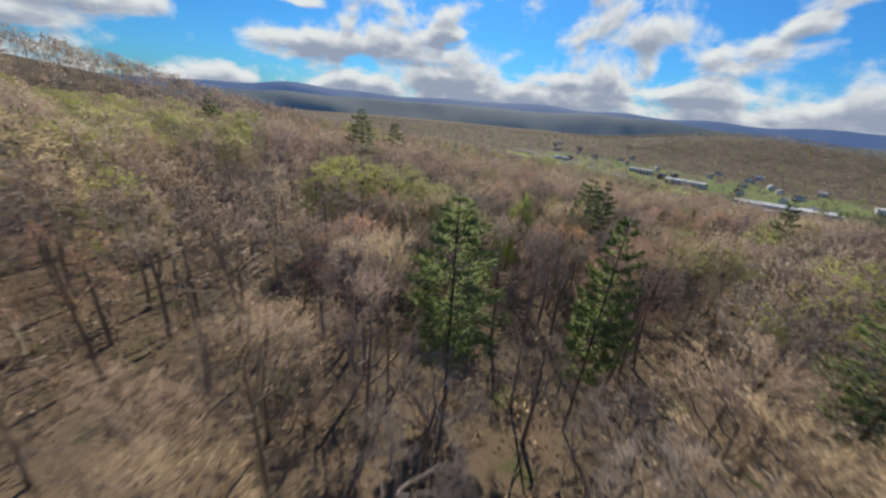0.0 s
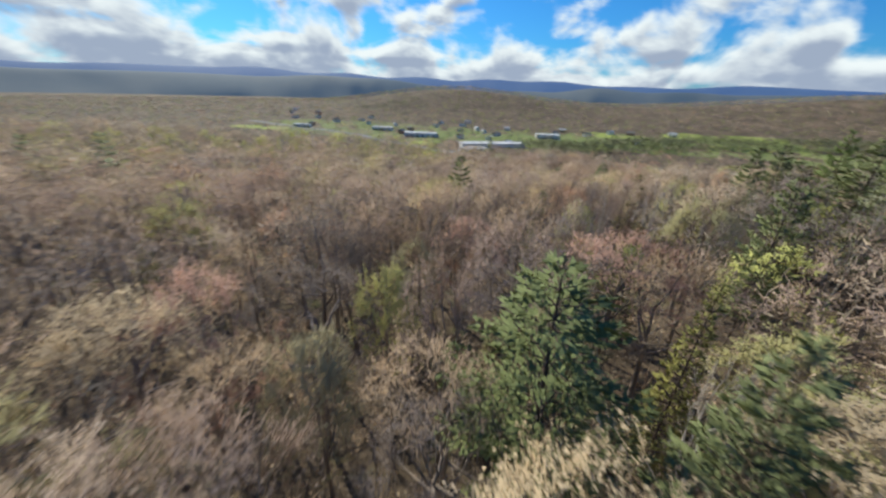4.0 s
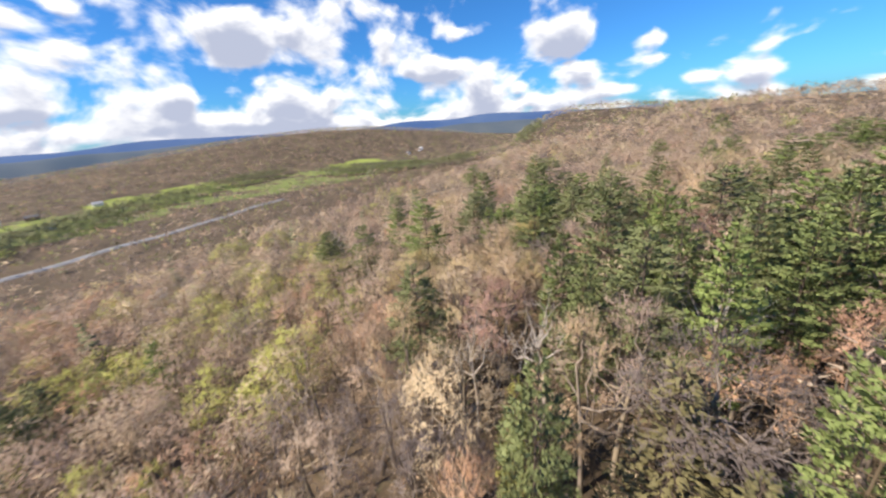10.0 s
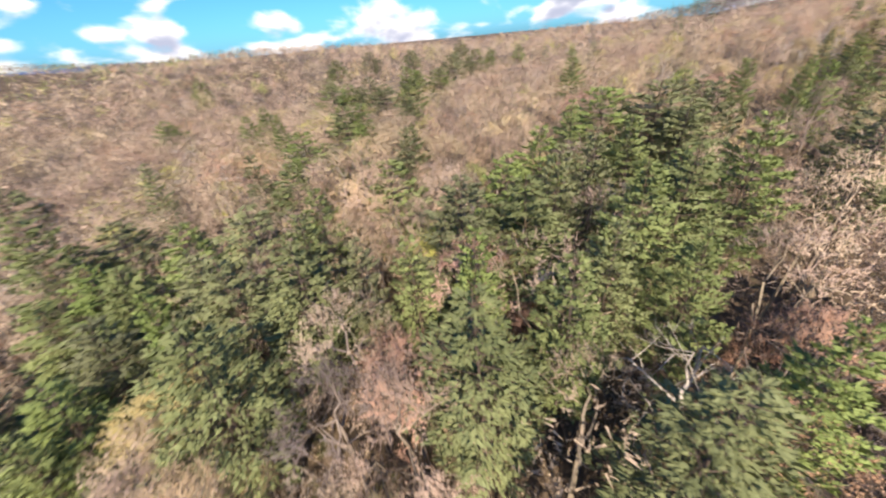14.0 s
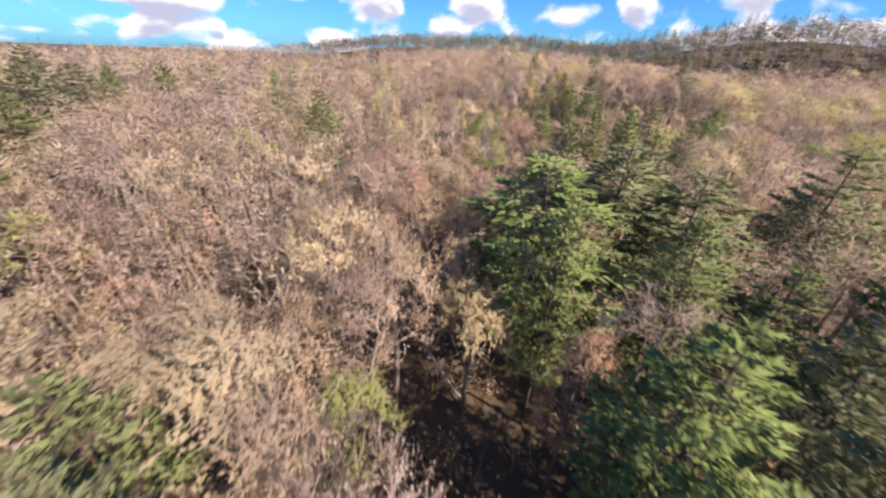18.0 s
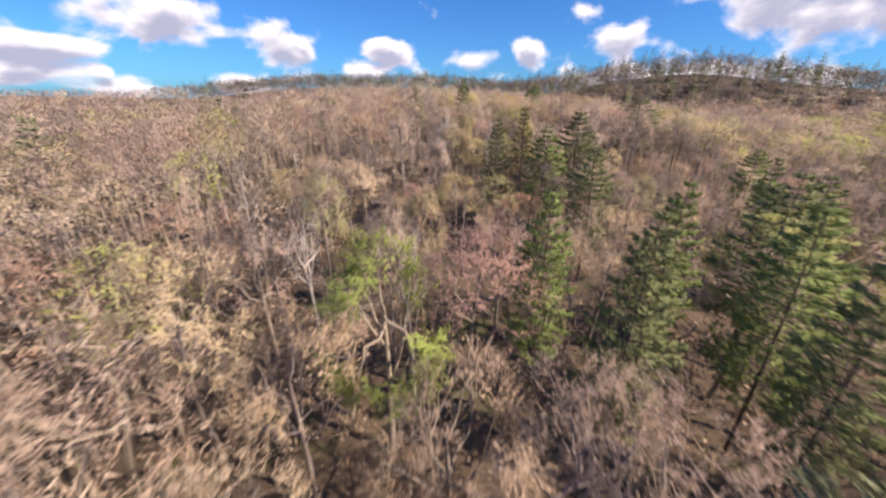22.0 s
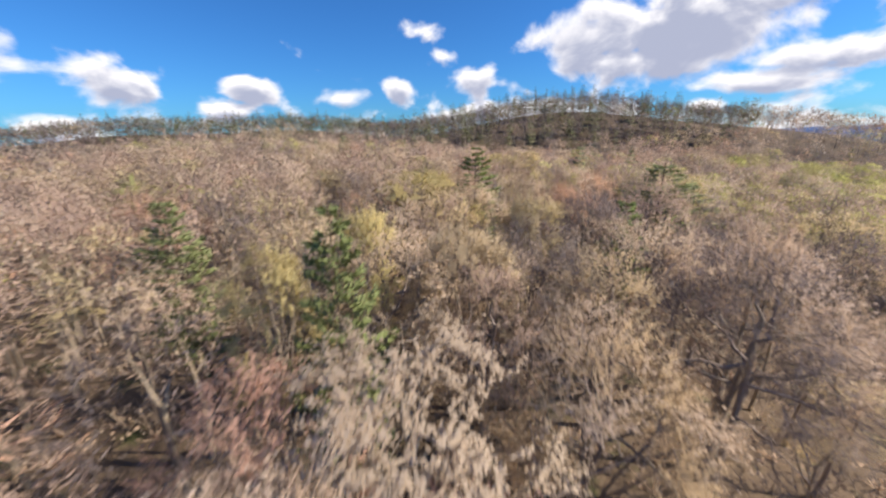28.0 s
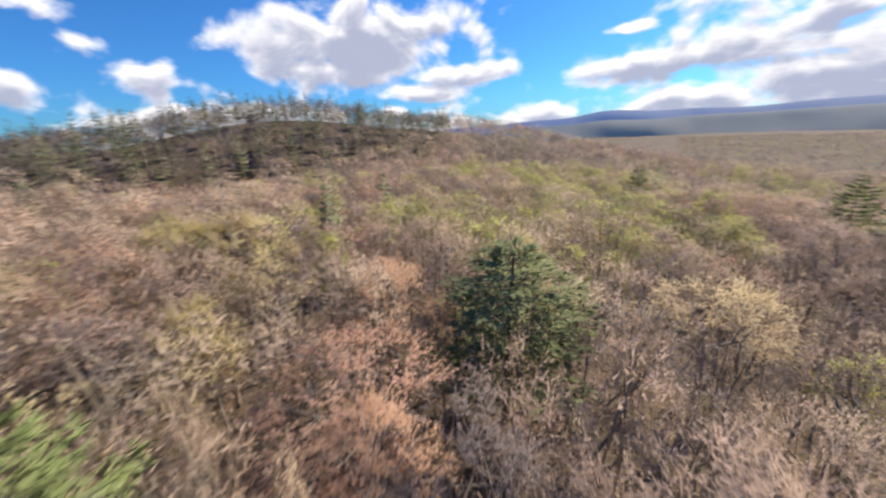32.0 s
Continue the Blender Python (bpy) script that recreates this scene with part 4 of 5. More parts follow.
TREES_EAST_SOUTH_E = [
    ('red', 63.6, 1.8, 0.8, 0.6, 6),
    ('yellow', 71.1, 10.4, 0.76, 0.6, 0),
    ('white', 57, -56.5, 0.82, 1.38, 1),
    ('green', 75.4, 3.4, 0.75, 1.09, 2),
    ('pine', 73.3, -48.4, 0.78, 0.86, 5),
    ('gold', 56.4, -6.8, 0.79, 0.6, 5),
    ('white', 49, -45.3, 0.82, 0.81, 0),
    ('red', 46.5, -22, 0.79, 0.86, 1),
    ('red', 53, -14.5, 0.85, 0.6, 2),
    ('red', 53.6, -8.9, 0.81, 0.6, 3),
    ('yellow', 54.5, -25.2, 0.77, 0.7, 4),
    ('tan', 84.9, -7.1, 1.03, 1.3, 3),
    ('brown', 82.8, -5.6, 0.97, 1.3, 4),
    ('brown', 85.3, -2.9, 1.06, 1.3, 5),
    ('brown', 83.8, -1.9, 0.99, 1.2, 6),
    ('gold', 79.1, -25.9, 0.98, 1.4, 0),
    ('gold', 77.6, -17.1, 0.97, 1.3, 1),
    ('gold', 72.6, -12.6, 0.89, 1.3, 2),
]
TREES_EAST_SOUTH_F = [
    ('tan', 47.6, -34.5, 0.69, 1.2, 4),
    ('tan', 46.1, -23.1, 0.62, 1.7, 4),
    ('gold', 45.2, -18.8, 0.66, 1.9, 5),
]
TREES_MIDDLE_SOUTH = [
    ('pine', 38.6, -38.1, 0.75, 1, 5),
    ('pine', 24.3, -132.2, 0.66, 1, 6),
    ('pine', 6.8, -6.7, 0.61, 1, 1),
    ('pine', -5.6, 14.6, 0.59, 1, 2),
    ('pine', 9.7, -9.6, 0.54, 1, 4),
    ('pine', 15.3, -5.8, 0.54, 1, 5),
    ('pine', 40.5, -4.8, 0.67, 1, 6),
    ('cedar', 4, -12, 0.93, 1, 1),
    ('gold', 44.8, -16, 0.66, 1.2, 5),
    ('gold', 6.9, -18.9, 0.59, 1, 0),
    ('white', 37, -61.3, 0.78, 1, 3),
    ('white', -9.8, -51.6, 0.66, 1, 4),
    ('white', 10, -48.2, 0.66, 1, 5),
    ('white', 3, -21.1, 0.61, 1, 6),
    ('white', 0.1, -27.3, 0.63, 1, 0),
    ('white', -2, -22.6, 0.65, 1, 1),
    ('green', 33, -15.7, 0.8, 1, 4),
    ('yellow', -0.1, -13.7, 0.76, 1, 5),
]
TREES_MIDDLE_SOUTH_B = [
    ('pine', 0.8, 13.2, 0.59, 0.6, 3),
    ('tan', -8.9, 14.8, 0.62, 0.6, 4),
    ('grey', -1.7, 14.9, 0.64, 0.6, 1),
    ('pine', 36.8, -140.9, 0.86, 1.65, 4),
    ('pine', 28.4, 0.8, 0.64, 0.8, 5),
    ('pine', 22.1, 2.9, 0.62, 1.01, 6),
    ('pine', 12.8, 10.5, 0.58, 0.97, 0),
    ('tan', 30.3, 8.9, 0.74, 1.02, 1),
    ('pine', 33.2, -109.6, 0.82, 0.82, 4),
    ('pine', 25.8, -3.4, 0.6, 0.6, 6),
    ('pine', 42, 15.7, 0.79, 1.14, 3),
    ('pine', 38.7, -107.5, 0.85, 1.58, 3),
    ('pine', 21.7, -109.1, 0.82, 1.13, 4),
    ('pine', 32, -6.2, 0.64, 0.6, 6),
    ('pine', 32, 0.8, 0.66, 0.6, 0),
    ('yellow', 18.2, 6.8, 0.65, 1.9, 1),
    ('pine', 44.2, -3.5, 0.75, 0.6, 2),
    ('red', 29.6, -12.2, 0.67, 1.08, 3),
]
TREES_MIDDLE_SOUTH_C = [
    ('brown', 36, 6.5, 0.74, 0.74, 4),
    ('white', 31, -72.1, 0.77, 1.6, 6),
    ('pine', 32, 6.7, 0.69, 0.6, 5),
    ('pine', 24.5, -64.8, 0.81, 0.6, 6),
    ('tan', 35.1, -24.4, 0.7, 0.9, 0),
    ('pine', 28.9, -9.3, 0.6, 0.6, 1),
    ('gold', 24.8, -16.7, 0.6, 0.6, 2),
    ('yellow', 23.6, -24.3, 0.65, 0.7, 3),
    ('white', 20.4, -34, 0.59, 0.6, 4),
    ('white', 28.7, -22.3, 0.63, 0.6, 5),
    ('white', 30, -15.5, 0.63, 0.6, 6),
    ('tan', 23.3, -37, 0.63, 0.6, 0),
    ('tan', 27.9, -17.6, 0.61, 0.6, 1),
    ('pine', 9, -14.3, 0.54, 0.6, 2),
    ('tan', 9.6, -20.1, 0.54, 0.6, 4),
    ('brown', 8.7, -22.7, 0.54, 0.6, 5),
    ('white', 3.6, -15.9, 0.62, 0.6, 6),
    ('tan', 4, -26, 0.6, 0.6, 0),
]
TREES_MIDDLE_SOUTH_D = [
    ('gold', 1.3, -18.7, 0.65, 0.6, 1),
    ('red', 14.3, -11.4, 0.4, 1.3, 5),
    ('red', 14, -7, 0.4, 1.4, 6),
    ('brown', 18.2, -15.2, 0.4, 1.2, 0),
    ('gold', 12.8, -35.3, 0.42, 1.7, 1),
    ('yellow', 8.6, -1.5, 0.53, 1.5, 2),
    ('brown', 20, -20.8, 0.41, 1.2, 3),
    ('grey', -6.7, 9.3, 0.4, 1.3, 5),
    ('grey', -1.8, 12, 0.4, 1.3, 6),
    ('grey', 0.2, 7.6, 0.41, 1.2, 0),
    ('tan', 12.7, -26.9, 0.41, 1.3, 1),
    ('tan', 11.7, -31.6, 0.42, 1.3, 2),
    ('gold', 10.8, -22.7, 0.4, 1.2, 3),
    ('brown', 11.1, -20.2, 0.4, 1.2, 4),
    ('gold', 11.7, -17.6, 0.4, 1.2, 5),
    ('tan', 9.1, -26.4, 0.4, 1.2, 6),
    ('grey', 2.8, -14.7, 0.4, 1.2, 0),
    ('grey', 8, -10.5, 0.44, 1.3, 1),
]
TREES_MIDDLE_SOUTH_E = [
    ('grey', 10.6, -10.1, 0.51, 1.2, 2),
    ('yellow', 12, -13.9, 0.45, 1.2, 3),
    ('tan', 15.9, -26.7, 0.5, 1.2, 4),
    ('gold', -2.9, -27.5, 0.4, 1.6, 5),
    ('gold', -4.1, -18.6, 0.42, 1.6, 6),
    ('tan', 2.5, -36.5, 0.4, 1.4, 0),
    ('brown', 7.6, -35.4, 0.41, 1.4, 1),
    ('tan', 40.3, -17.8, 0.51, 1.2, 3),
    ('red', 39.9, -12.8, 0.48, 1.4, 6),
    ('gold', 39.6, -7.4, 0.44, 1.5, 0),
    ('tan', 40.4, 1.6, 0.58, 1.5, 1),
    ('brown', 35.5, -26, 0.4, 1.5, 2),
    ('brown', 41.6, -33.6, 0.52, 1.5, 3),
]
TREES_WEST_SOUTH = [
    ('pine', -18.9, -71.3, 0.67, 0.7, 0),
    ('pine', -24.1, -33.9, 0.66, 0.8, 1),
    ('pine', -47.7, -13.5, 0.79, 1, 2),
    ('pine', -30.2, -4.4, 0.66, 0.8, 3),
    ('gold', -12.8, -20.6, 0.71, 1.6, 1),
    ('gold', -49.4, 15.1, 0.86, 0.8, 2),
    ('gold', -73.2, -0.2, 0.9, 1.3, 3),
    ('pine', -47.4, 10.2, 0.77, 1.9, 1),
    ('pine', -14.9, -23, 0.7, 0.6, 2),
    ('gold', -54.3, -34.3, 0.8, 1.59, 3),
    ('gold', -52.6, -20.6, 0.76, 1.9, 4),
    ('gold', -32.6, -10.5, 0.82, 0.98, 5),
    ('gold', -23.8, -23.3, 0.78, 0.74, 6),
    ('gold', -22, -17.8, 0.75, 0.98, 0),
    ('gold', -17.2, -26.2, 0.78, 0.6, 3),
    ('red', -55.5, 6, 0.8, 1.58, 4),
    ('tan', -63.4, -61.6, 0.77, 1.58, 5),
    ('tan', -31.6, 7.3, 0.79, 0.77, 0),
]
TREES_WEST_SOUTH_B = [
    ('gold', -61.2, -6.4, 0.74, 0.92, 1),
    ('yellow', -62.7, -20.3, 0.81, 0.89, 2),
    ('yellow', -69.2, 7.5, 0.78, 0.78, 3),
    ('white', -45.1, -11.1, 0.8, 0.6, 5),
    ('grey', -44.1, 17.5, 0.76, 0.8, 6),
    ('red', -43.5, -4.1, 0.82, 0.79, 0),
    ('grey', -50, 5.7, 0.78, 0.65, 1),
    ('brown', -43.6, -8.9, 0.83, 0.6, 2),
    ('tan', -80.5, -26, 0.81, 1.48, 3),
    ('tan', -75.6, -16.8, 0.77, 1.03, 4),
    ('grey', -14, 11.4, 0.4, 1.3, 4),
    ('tan', -32.6, -23, 0.65, 1.9, 4),
    ('tan', -26.3, -27.6, 0.67, 1.8, 5),
    ('tan', -28.3, -17.4, 0.61, 1.9, 6),
    ('tan', -23.1, -22.3, 0.7, 1.6, 0),
    ('tan', -22.7, -13.9, 0.63, 1.4, 1),
    ('grey', -23.9, -4.3, 0.73, 1.4, 2),
    ('gold', -42.4, -20.2, 0.85, 1.6, 3),
]
TREES_WEST_SOUTH_C = [
    ('tan', -39.7, -15.4, 0.76, 1.5, 4),
    ('red', -48.4, -2.2, 0.76, 1.7, 5),
    ('gold', -36.8, -9.5, 0.73, 1.2, 6),
    ('gold', -77.6, -3.6, 0.82, 1.6, 0),
    ('tan', -53.7, -25.4, 0.8, 1.6, 1),
]
HERO = [h for group in (TREES_WEST_NORTH, TREES_MIDDLE_NORTH, TREES_MIDDLE_NORTH_B, TREES_MIDDLE_NORTH_C, TREES_EAST_NORTH, TREES_EAST_NORTH_B, TREES_EAST_NORTH_C, TREES_EAST_NORTH_D, TREES_EAST_SOUTH, TREES_EAST_SOUTH_B, TREES_EAST_SOUTH_C, TREES_EAST_SOUTH_D, TREES_EAST_SOUTH_E, TREES_EAST_SOUTH_F, TREES_MIDDLE_SOUTH, TREES_MIDDLE_SOUTH_B, TREES_MIDDLE_SOUTH_C, TREES_MIDDLE_SOUTH_D, TREES_MIDDLE_SOUTH_E, TREES_WEST_SOUTH, TREES_WEST_SOUTH_B, TREES_WEST_SOUTH_C,) for h in group]
for what, x, y, size, wide, var in HERO:
    plant(what, x, y, size, (var * 77.7) % 360, var, wide)
hx, hy = np.array([h[1] for h in HERO] or [1e6]), np.array([h[2] for h in HERO] or [1e6])


def free(x, y, gap):
    return np.hypot(x[:, None] - hx[None], y[:, None] - hy[None]).min(1) > gap


NX, NY = scatter(rng, -130, 160, -110, 140, 4.4)
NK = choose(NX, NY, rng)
near = loop_gap(NX, NY)
plain = np.where(np.arange(len(NX)) % 2 == 0, "brown", "tan")
NK = np.where(np.isin(NK, ["pine", "cedar", "green", "white"]) & (near < 45) & (inside(NX, NY, PINES) > 1), plain, NK)
NK = np.where(np.isin(NK, ["yellow", "gold"]) & (near < 16) & (inside(NX, NY, YELLOW_WOODS) > 1), plain, NK)
keep = free(NX, NY, 2.9) & (inside(NX, NY, CLEAR) > 1)
NX, NY, NK, near = NX[keep], NY[keep], NK[keep], near[keep]
order = np.argsort(near)
first = (np.argsort(order) < 190) | (np.isin(NK, ["pine", "cedar"]) & (near < 38))
single = order[first[order]]
top = ceiling(NX, NY)
TALL = {"pine": 21.5, "cedar": 13.5, "yellow": 16, "green": 15, "brown": 19}
for i in single:
    s = min(rng.uniform(0.70, 0.86), (top[i] - float(ground(NX[i], NY[i]))) / TALL.get(NK[i], 18) * rng.uniform(0.88, 1.0))
    plant(NK[i], NX[i], NY[i], s, rng.uniform(0, 360), int(rng.randint(9)), rng.uniform(1.0, 1.25))

# ---- the wider woods, too many to count ----
STUFF, WAYS = {}, {}          # kind -> pieces of the joined woods, and which way they face


def grow(what, shapes, x, y, size, rng):
    """Adds trees of simple shapes to the joined woods of a kind."""
    for v in range(len(shapes)):
        pick = np.arange(len(x)) % len(shapes) == v
        if not pick.any():
            continue
        p, tri, stems, own = (shapes[v] + ((0, None) if len(shapes[v]) == 2 else (None,)))[:4] if isinstance(shapes[v], tuple) else loose(shapes[v]) + (0, None)
        n = int(pick.sum())
        a, s = rng.uniform(0, 6.28, n), size[pick]
        fat = rng.uniform(0.92, 1.26, n)
        c, sn = np.cos(a) * s * fat, np.sin(a) * s * fat
        X = p[None, :, 0] * c[:, None] - p[None, :, 1] * sn[:, None] + x[pick][:, None]
        Y = p[None, :, 0] * sn[:, None] + p[None, :, 1] * c[:, None] + y[pick][:, None]
        Z = p[None, :, 2] * s[:, None] + ground(x[pick], y[pick])[:, None]
        whole = np.stack([X, Y, Z], -1)
        o = own if own is not None else outward(p, p[:, 2].max(), np.hypot(p[:, 0], p[:, 1]).max(), what in ("pine", "cedar"))
        ca, sa = np.cos(a)[:, None], np.sin(a)[:, None]
        faces_out = np.stack([o[None, :, 0] * ca - o[None, :, 1] * sa, o[None, :, 0] * sa + o[None, :, 1] * ca, np.broadcast_to(o[None, :, 2], X.shape)], -1)
        # The first faces of a tree are its stem and limbs, three corners each.
        if stems:
            at = whole[:, : 3 * stems]
            faces = tri[:stems][None] + (np.arange(n) * at.shape[1])[:, None, None]
            STUFF.setdefault("trunks", []).append((at.reshape(-1, 3), faces.reshape(-1, 3)))
        crown, turned = facing(whole[:, 3 * stems:].reshape(-1, 3), faces_out[:, 3 * stems:].reshape(-1, 3), 0.3 if own is None else 0.1)
        STUFF.setdefault(what, []).append((crown, np.arange(len(crown)).reshape(-1, 3)))
        WAYS.setdefault(what, []).append(turned)


def loose(tri):
    """Separate triangles as corners and faces."""
    p = tri.reshape(-1, 3)
    return p, np.arange(len(p)).reshape(-1, 3)


def joined(*bits):
    """Several (corners, faces) as one."""
    verts, faces, n = [], [], 0
    for p, f in bits:
        verts.append(p)
        faces.append(f + n)
        n += len(p)
    return np.concatenate(verts), np.concatenate(faces)


def as_tris(wood):
    v, q = wood
    return np.concatenate([v[q[:, [0, 1, 2]]], v[q[:, [0, 2, 3]]]])


def spire(seed, high, wide, tiers, boughs, n, size, clear=0.2):
    """A far conifer: tiers of flat pointed boughs round a stem, with sprays of needles on them."""
    r = np.random.RandomState(seed)
    leafs = []
    for i in range(tiers):
        k = (i + r.uniform(-0.3, 0.3)) / tiers
        z = high * (clear + (1 - clear) * k)
        for j in range(boughs):
            a = (j + r.uniform(-0.35, 0.35)) * 2 * math.pi / boughs + i * 1.1
            ln = wide * (1.08 - k) ** 0.8 * r.uniform(0.6, 1.1)
            o, s = np.array([math.cos(a), math.sin(a), 0]), np.array([-math.sin(a), math.cos(a), 0])
            root, tip = np.array([0, 0, z]), np.array([0, 0, z + r.uniform(0.0, 0.9)]) + o * ln
            mid = root + o * ln * 0.62
            half = s * ln * r.uniform(0.26, 0.40)
            leafs += [[root, mid - half, tip], [root, tip, mid + half]]
    bits = [loose(np.array(leafs))]
    if n:
        k = r.uniform(0, 1, n) ** 1.2
        a = r.uniform(0, 6.28, n)
        reach = wide * (1.06 - k) ** 0.8 * r.uniform(0.4, 1.0, n)
        at = np.stack([np.cos(a) * reach, np.sin(a) * reach, high * (clear + (1 - clear) * k) + 0.25], 1)
        way = unit(np.stack([np.cos(a), np.sin(a), 0.35 + 0 * a], 1) + r.normal(size=(n, 3)) * 0.35)
        bits.append(loose(slivers(r, at, way, size * r.uniform(0.8, 1.5, n), size * r.uniform(0.35, 0.7, n))))
    bits.append(loose(as_tris(tubes(np.array([[0, 0, -0.4]]), np.array([[0, 0, high]]), [0.2], [0.05], 3))))
    return joined(*bits)


def lumps(seed, high, wide, n, sprays, size, inner=0.60, big=0.46):
    """A crown in rounded, overlapping clumps of fine sprays, ragged and with gaps: corners, and which way they face."""
    r = np.random.RandomState(seed)
    heart, half = np.array([0, 0, high * 0.56]), np.array([wide, wide, high * 0.41])
    tris, ways = [], []
    for i in range(n):
        th, a = math.acos(1 - (i + 0.5) / n * 1.3), i * 2.4 + r.uniform(-0.5, 0.5)
        d = np.array([math.sin(th) * math.cos(a), math.sin(th) * math.sin(a), math.cos(th)])
        mid = heart + d * half * inner * r.uniform(0.85, 1.15)
        k = sprays // n
        w = unit(r.normal(size=(k, 3)) * 0.75 + d * 0.8)
        at = mid + w * wide * big * r.uniform(0.75, 1.2) * r.uniform(0.7, 1.1, (k, 1)) * np.array([1, 1, 0.8])
        way = unit(w * 0.35 + r.normal(size=(k, 3)) * 0.6 + np.array([0, 0, 0.12]))
        ln = size * r.uniform(0.7, 1.5, k)
        tris.append(slivers(r, at - way * ln[:, None] * 0.5, way, ln * 1.9, ln * r.uniform(0.22, 0.42, k), w))
        ways.append(np.repeat(unit(w * 0.6 + d * 0.6 + np.array([0, 0, 0.1])), 3, 0))
    p, o = np.concatenate(tris).reshape(-1, 3), np.concatenate(ways)
    return p, o


def clump_tree(seed, high, wide, n, stem=True, **more):
    """A broadleaf tree from afar: a stem with forks under a crown of rounded clumps."""
    p, o = lumps(seed, high, wide, n, **more)
    bits, count = [], 0
    if stem:
        (v, q), _ = broadleaf(seed, high, wide, limbs=4, subs=1, lets=1, twigs=1, leaves=0, sides=3, limb_sides=3)
        w = as_tris((v, q[3:30]))
        bits, count = [loose(w)], len(w)
    verts, faces = joined(*bits, (p, np.arange(len(p)).reshape(-1, 3)))
    return verts, faces, count, np.concatenate([np.zeros((3 * count, 3)), o])


def middle_tree(seed, high, wide, wood_kept=46, **more):
    """A lighter tree for the woods some way off."""
    (v, q), tri = broadleaf(seed, high, wide, **{**dict(limbs=5, subs=4, lets=4, twigs=4, sides=3, limb_sides=3, twig_w=0.075), **more})
    inside, _ = lumps(seed, high, wide, 8, 320, 0.26, inner=0.55, big=0.44)
    return joined(loose(as_tris((v, q[:wood_kept]))), loose(tri), (inside, np.arange(len(inside)).reshape(-1, 3))) + (2 * wood_kept,)


MIDDLE = {
    "brown": [middle_tree(s, 18, 4.9, leaves=2, leaf=0.09) for s in (1, 2)], "tan": [middle_tree(s, 18, 5.0, leaves=3, leaf=0.09) for s in (3, 4)],
    "grey": [middle_tree(s, 17.5, 4.7, leaves=2, leaf=0.08) for s in (5, 6)], "red": [middle_tree(7, 17, 4.8, leaves=3, leaf=0.09)],
    "yellow": [middle_tree(8, 16, 4.1, leaves=11, leaf=0.10)], "gold": [middle_tree(9, 17, 4.9, leaves=10, leaf=0.10)], "green": [middle_tree(10, 15, 3.9, leaves=10, leaf=0.10)],
    "white": [middle_tree(11, 18, 3.9, leaves=0)], "pine": [spire(s, 21, 4.6, 17, 7, 330, 0.6, 0.22) for s in (12, 13)], "cedar": [spire(14, 13, 2.8, 13, 8, 220, 0.42, 0.08)],
}
SIZES = dict(brown=(18, 5.2), tan=(18, 5.4), grey=(17.5, 5.0), red=(17, 5.0), yellow=(16, 4.4), gold=(17, 5.2), green=(15, 4.2), white=(17, 4.2))
FULL = {"yellow": 1.2, "gold": 1.25, "green": 1.2, "tan": 1.05, "white": 0.7}
NEXT = {k: [clump_tree(i + 60 + 20 * v, h, w, 12, sprays=int(600 * FULL.get(k, 1)), size=0.34) for v in range(3)] for i, (k, (h, w)) in enumerate(SIZES.items())}
FAR = {k: [clump_tree(i + 20 * v, h, w * 1.05, 9, sprays=int(150 * FULL.get(k, 1)), size=0.66) for v in range(3)] for i, (k, (h, w)) in enumerate(SIZES.items())}
LAST = {k: [clump_tree(i + 20 * v, h, w * 1.1, 7, stem=False, sprays=49, size=1.15) for v in range(3)] for i, (k, (h, w)) in enumerate(SIZES.items())}
FAR["pine"], FAR["cedar"] = [spire(s, 22, 4.4, 9, 6, 40, 0.8, 0.2) for s in (13, 14)], [spire(15, 14, 3.0, 7, 6, 20, 0.6, 0.1)]
LAST["pine"], LAST["cedar"] = [spire(13, 22, 4.8, 9, 6, 0, 0, 0.25)] + [clump_tree(150 + v, 20, 4.8, 7, stem=False, sprays=70, size=0.9, inner=0.7) for v in range(2)], [spire(15, 14, 3.0, 6, 5, 0, 0, 0.1)]
NEXT["pine"], NEXT["cedar"] = [spire(s, 21, 4.5, 13, 7, 130, 0.6, 0.2) for s in (31, 32)], [spire(33, 13, 2.9, 10, 7, 90, 0.45, 0.1)]
rest = order[~first[order]]
for what in KINDS:
    pick = rest[NK[rest] == what]
    close = near[pick] < 42
    for group, shapes in ((pick[close], MIDDLE), (pick[~close], NEXT)):
        if len(group):
            grow(what, shapes[what], NX[group], NY[group], np.minimum(rng.uniform(0.70, 0.90, len(group)), np.maximum(top[group] - ground(NX[group], NY[group]), 5) / TALL.get(what, 18) * rng.uniform(0.88, 1.0, len(group))), rng)

# A thin screen of tall trees along the near edge of the meadow in the north.
mx = np.arange(-60, 104, 3.0)
my = 168 - 0.21 * mx + rng.uniform(-5, 5, len(mx))
for n, what in enumerate(("yellow", "tan", "brown", "yellow")):
    grow(what, MIDDLE[what], mx[n::4] + rng.uniform(-1, 1, len(mx[n::4])), my[n::4], rng.uniform(0.85, 1.08, len(mx[n::4])), rng)

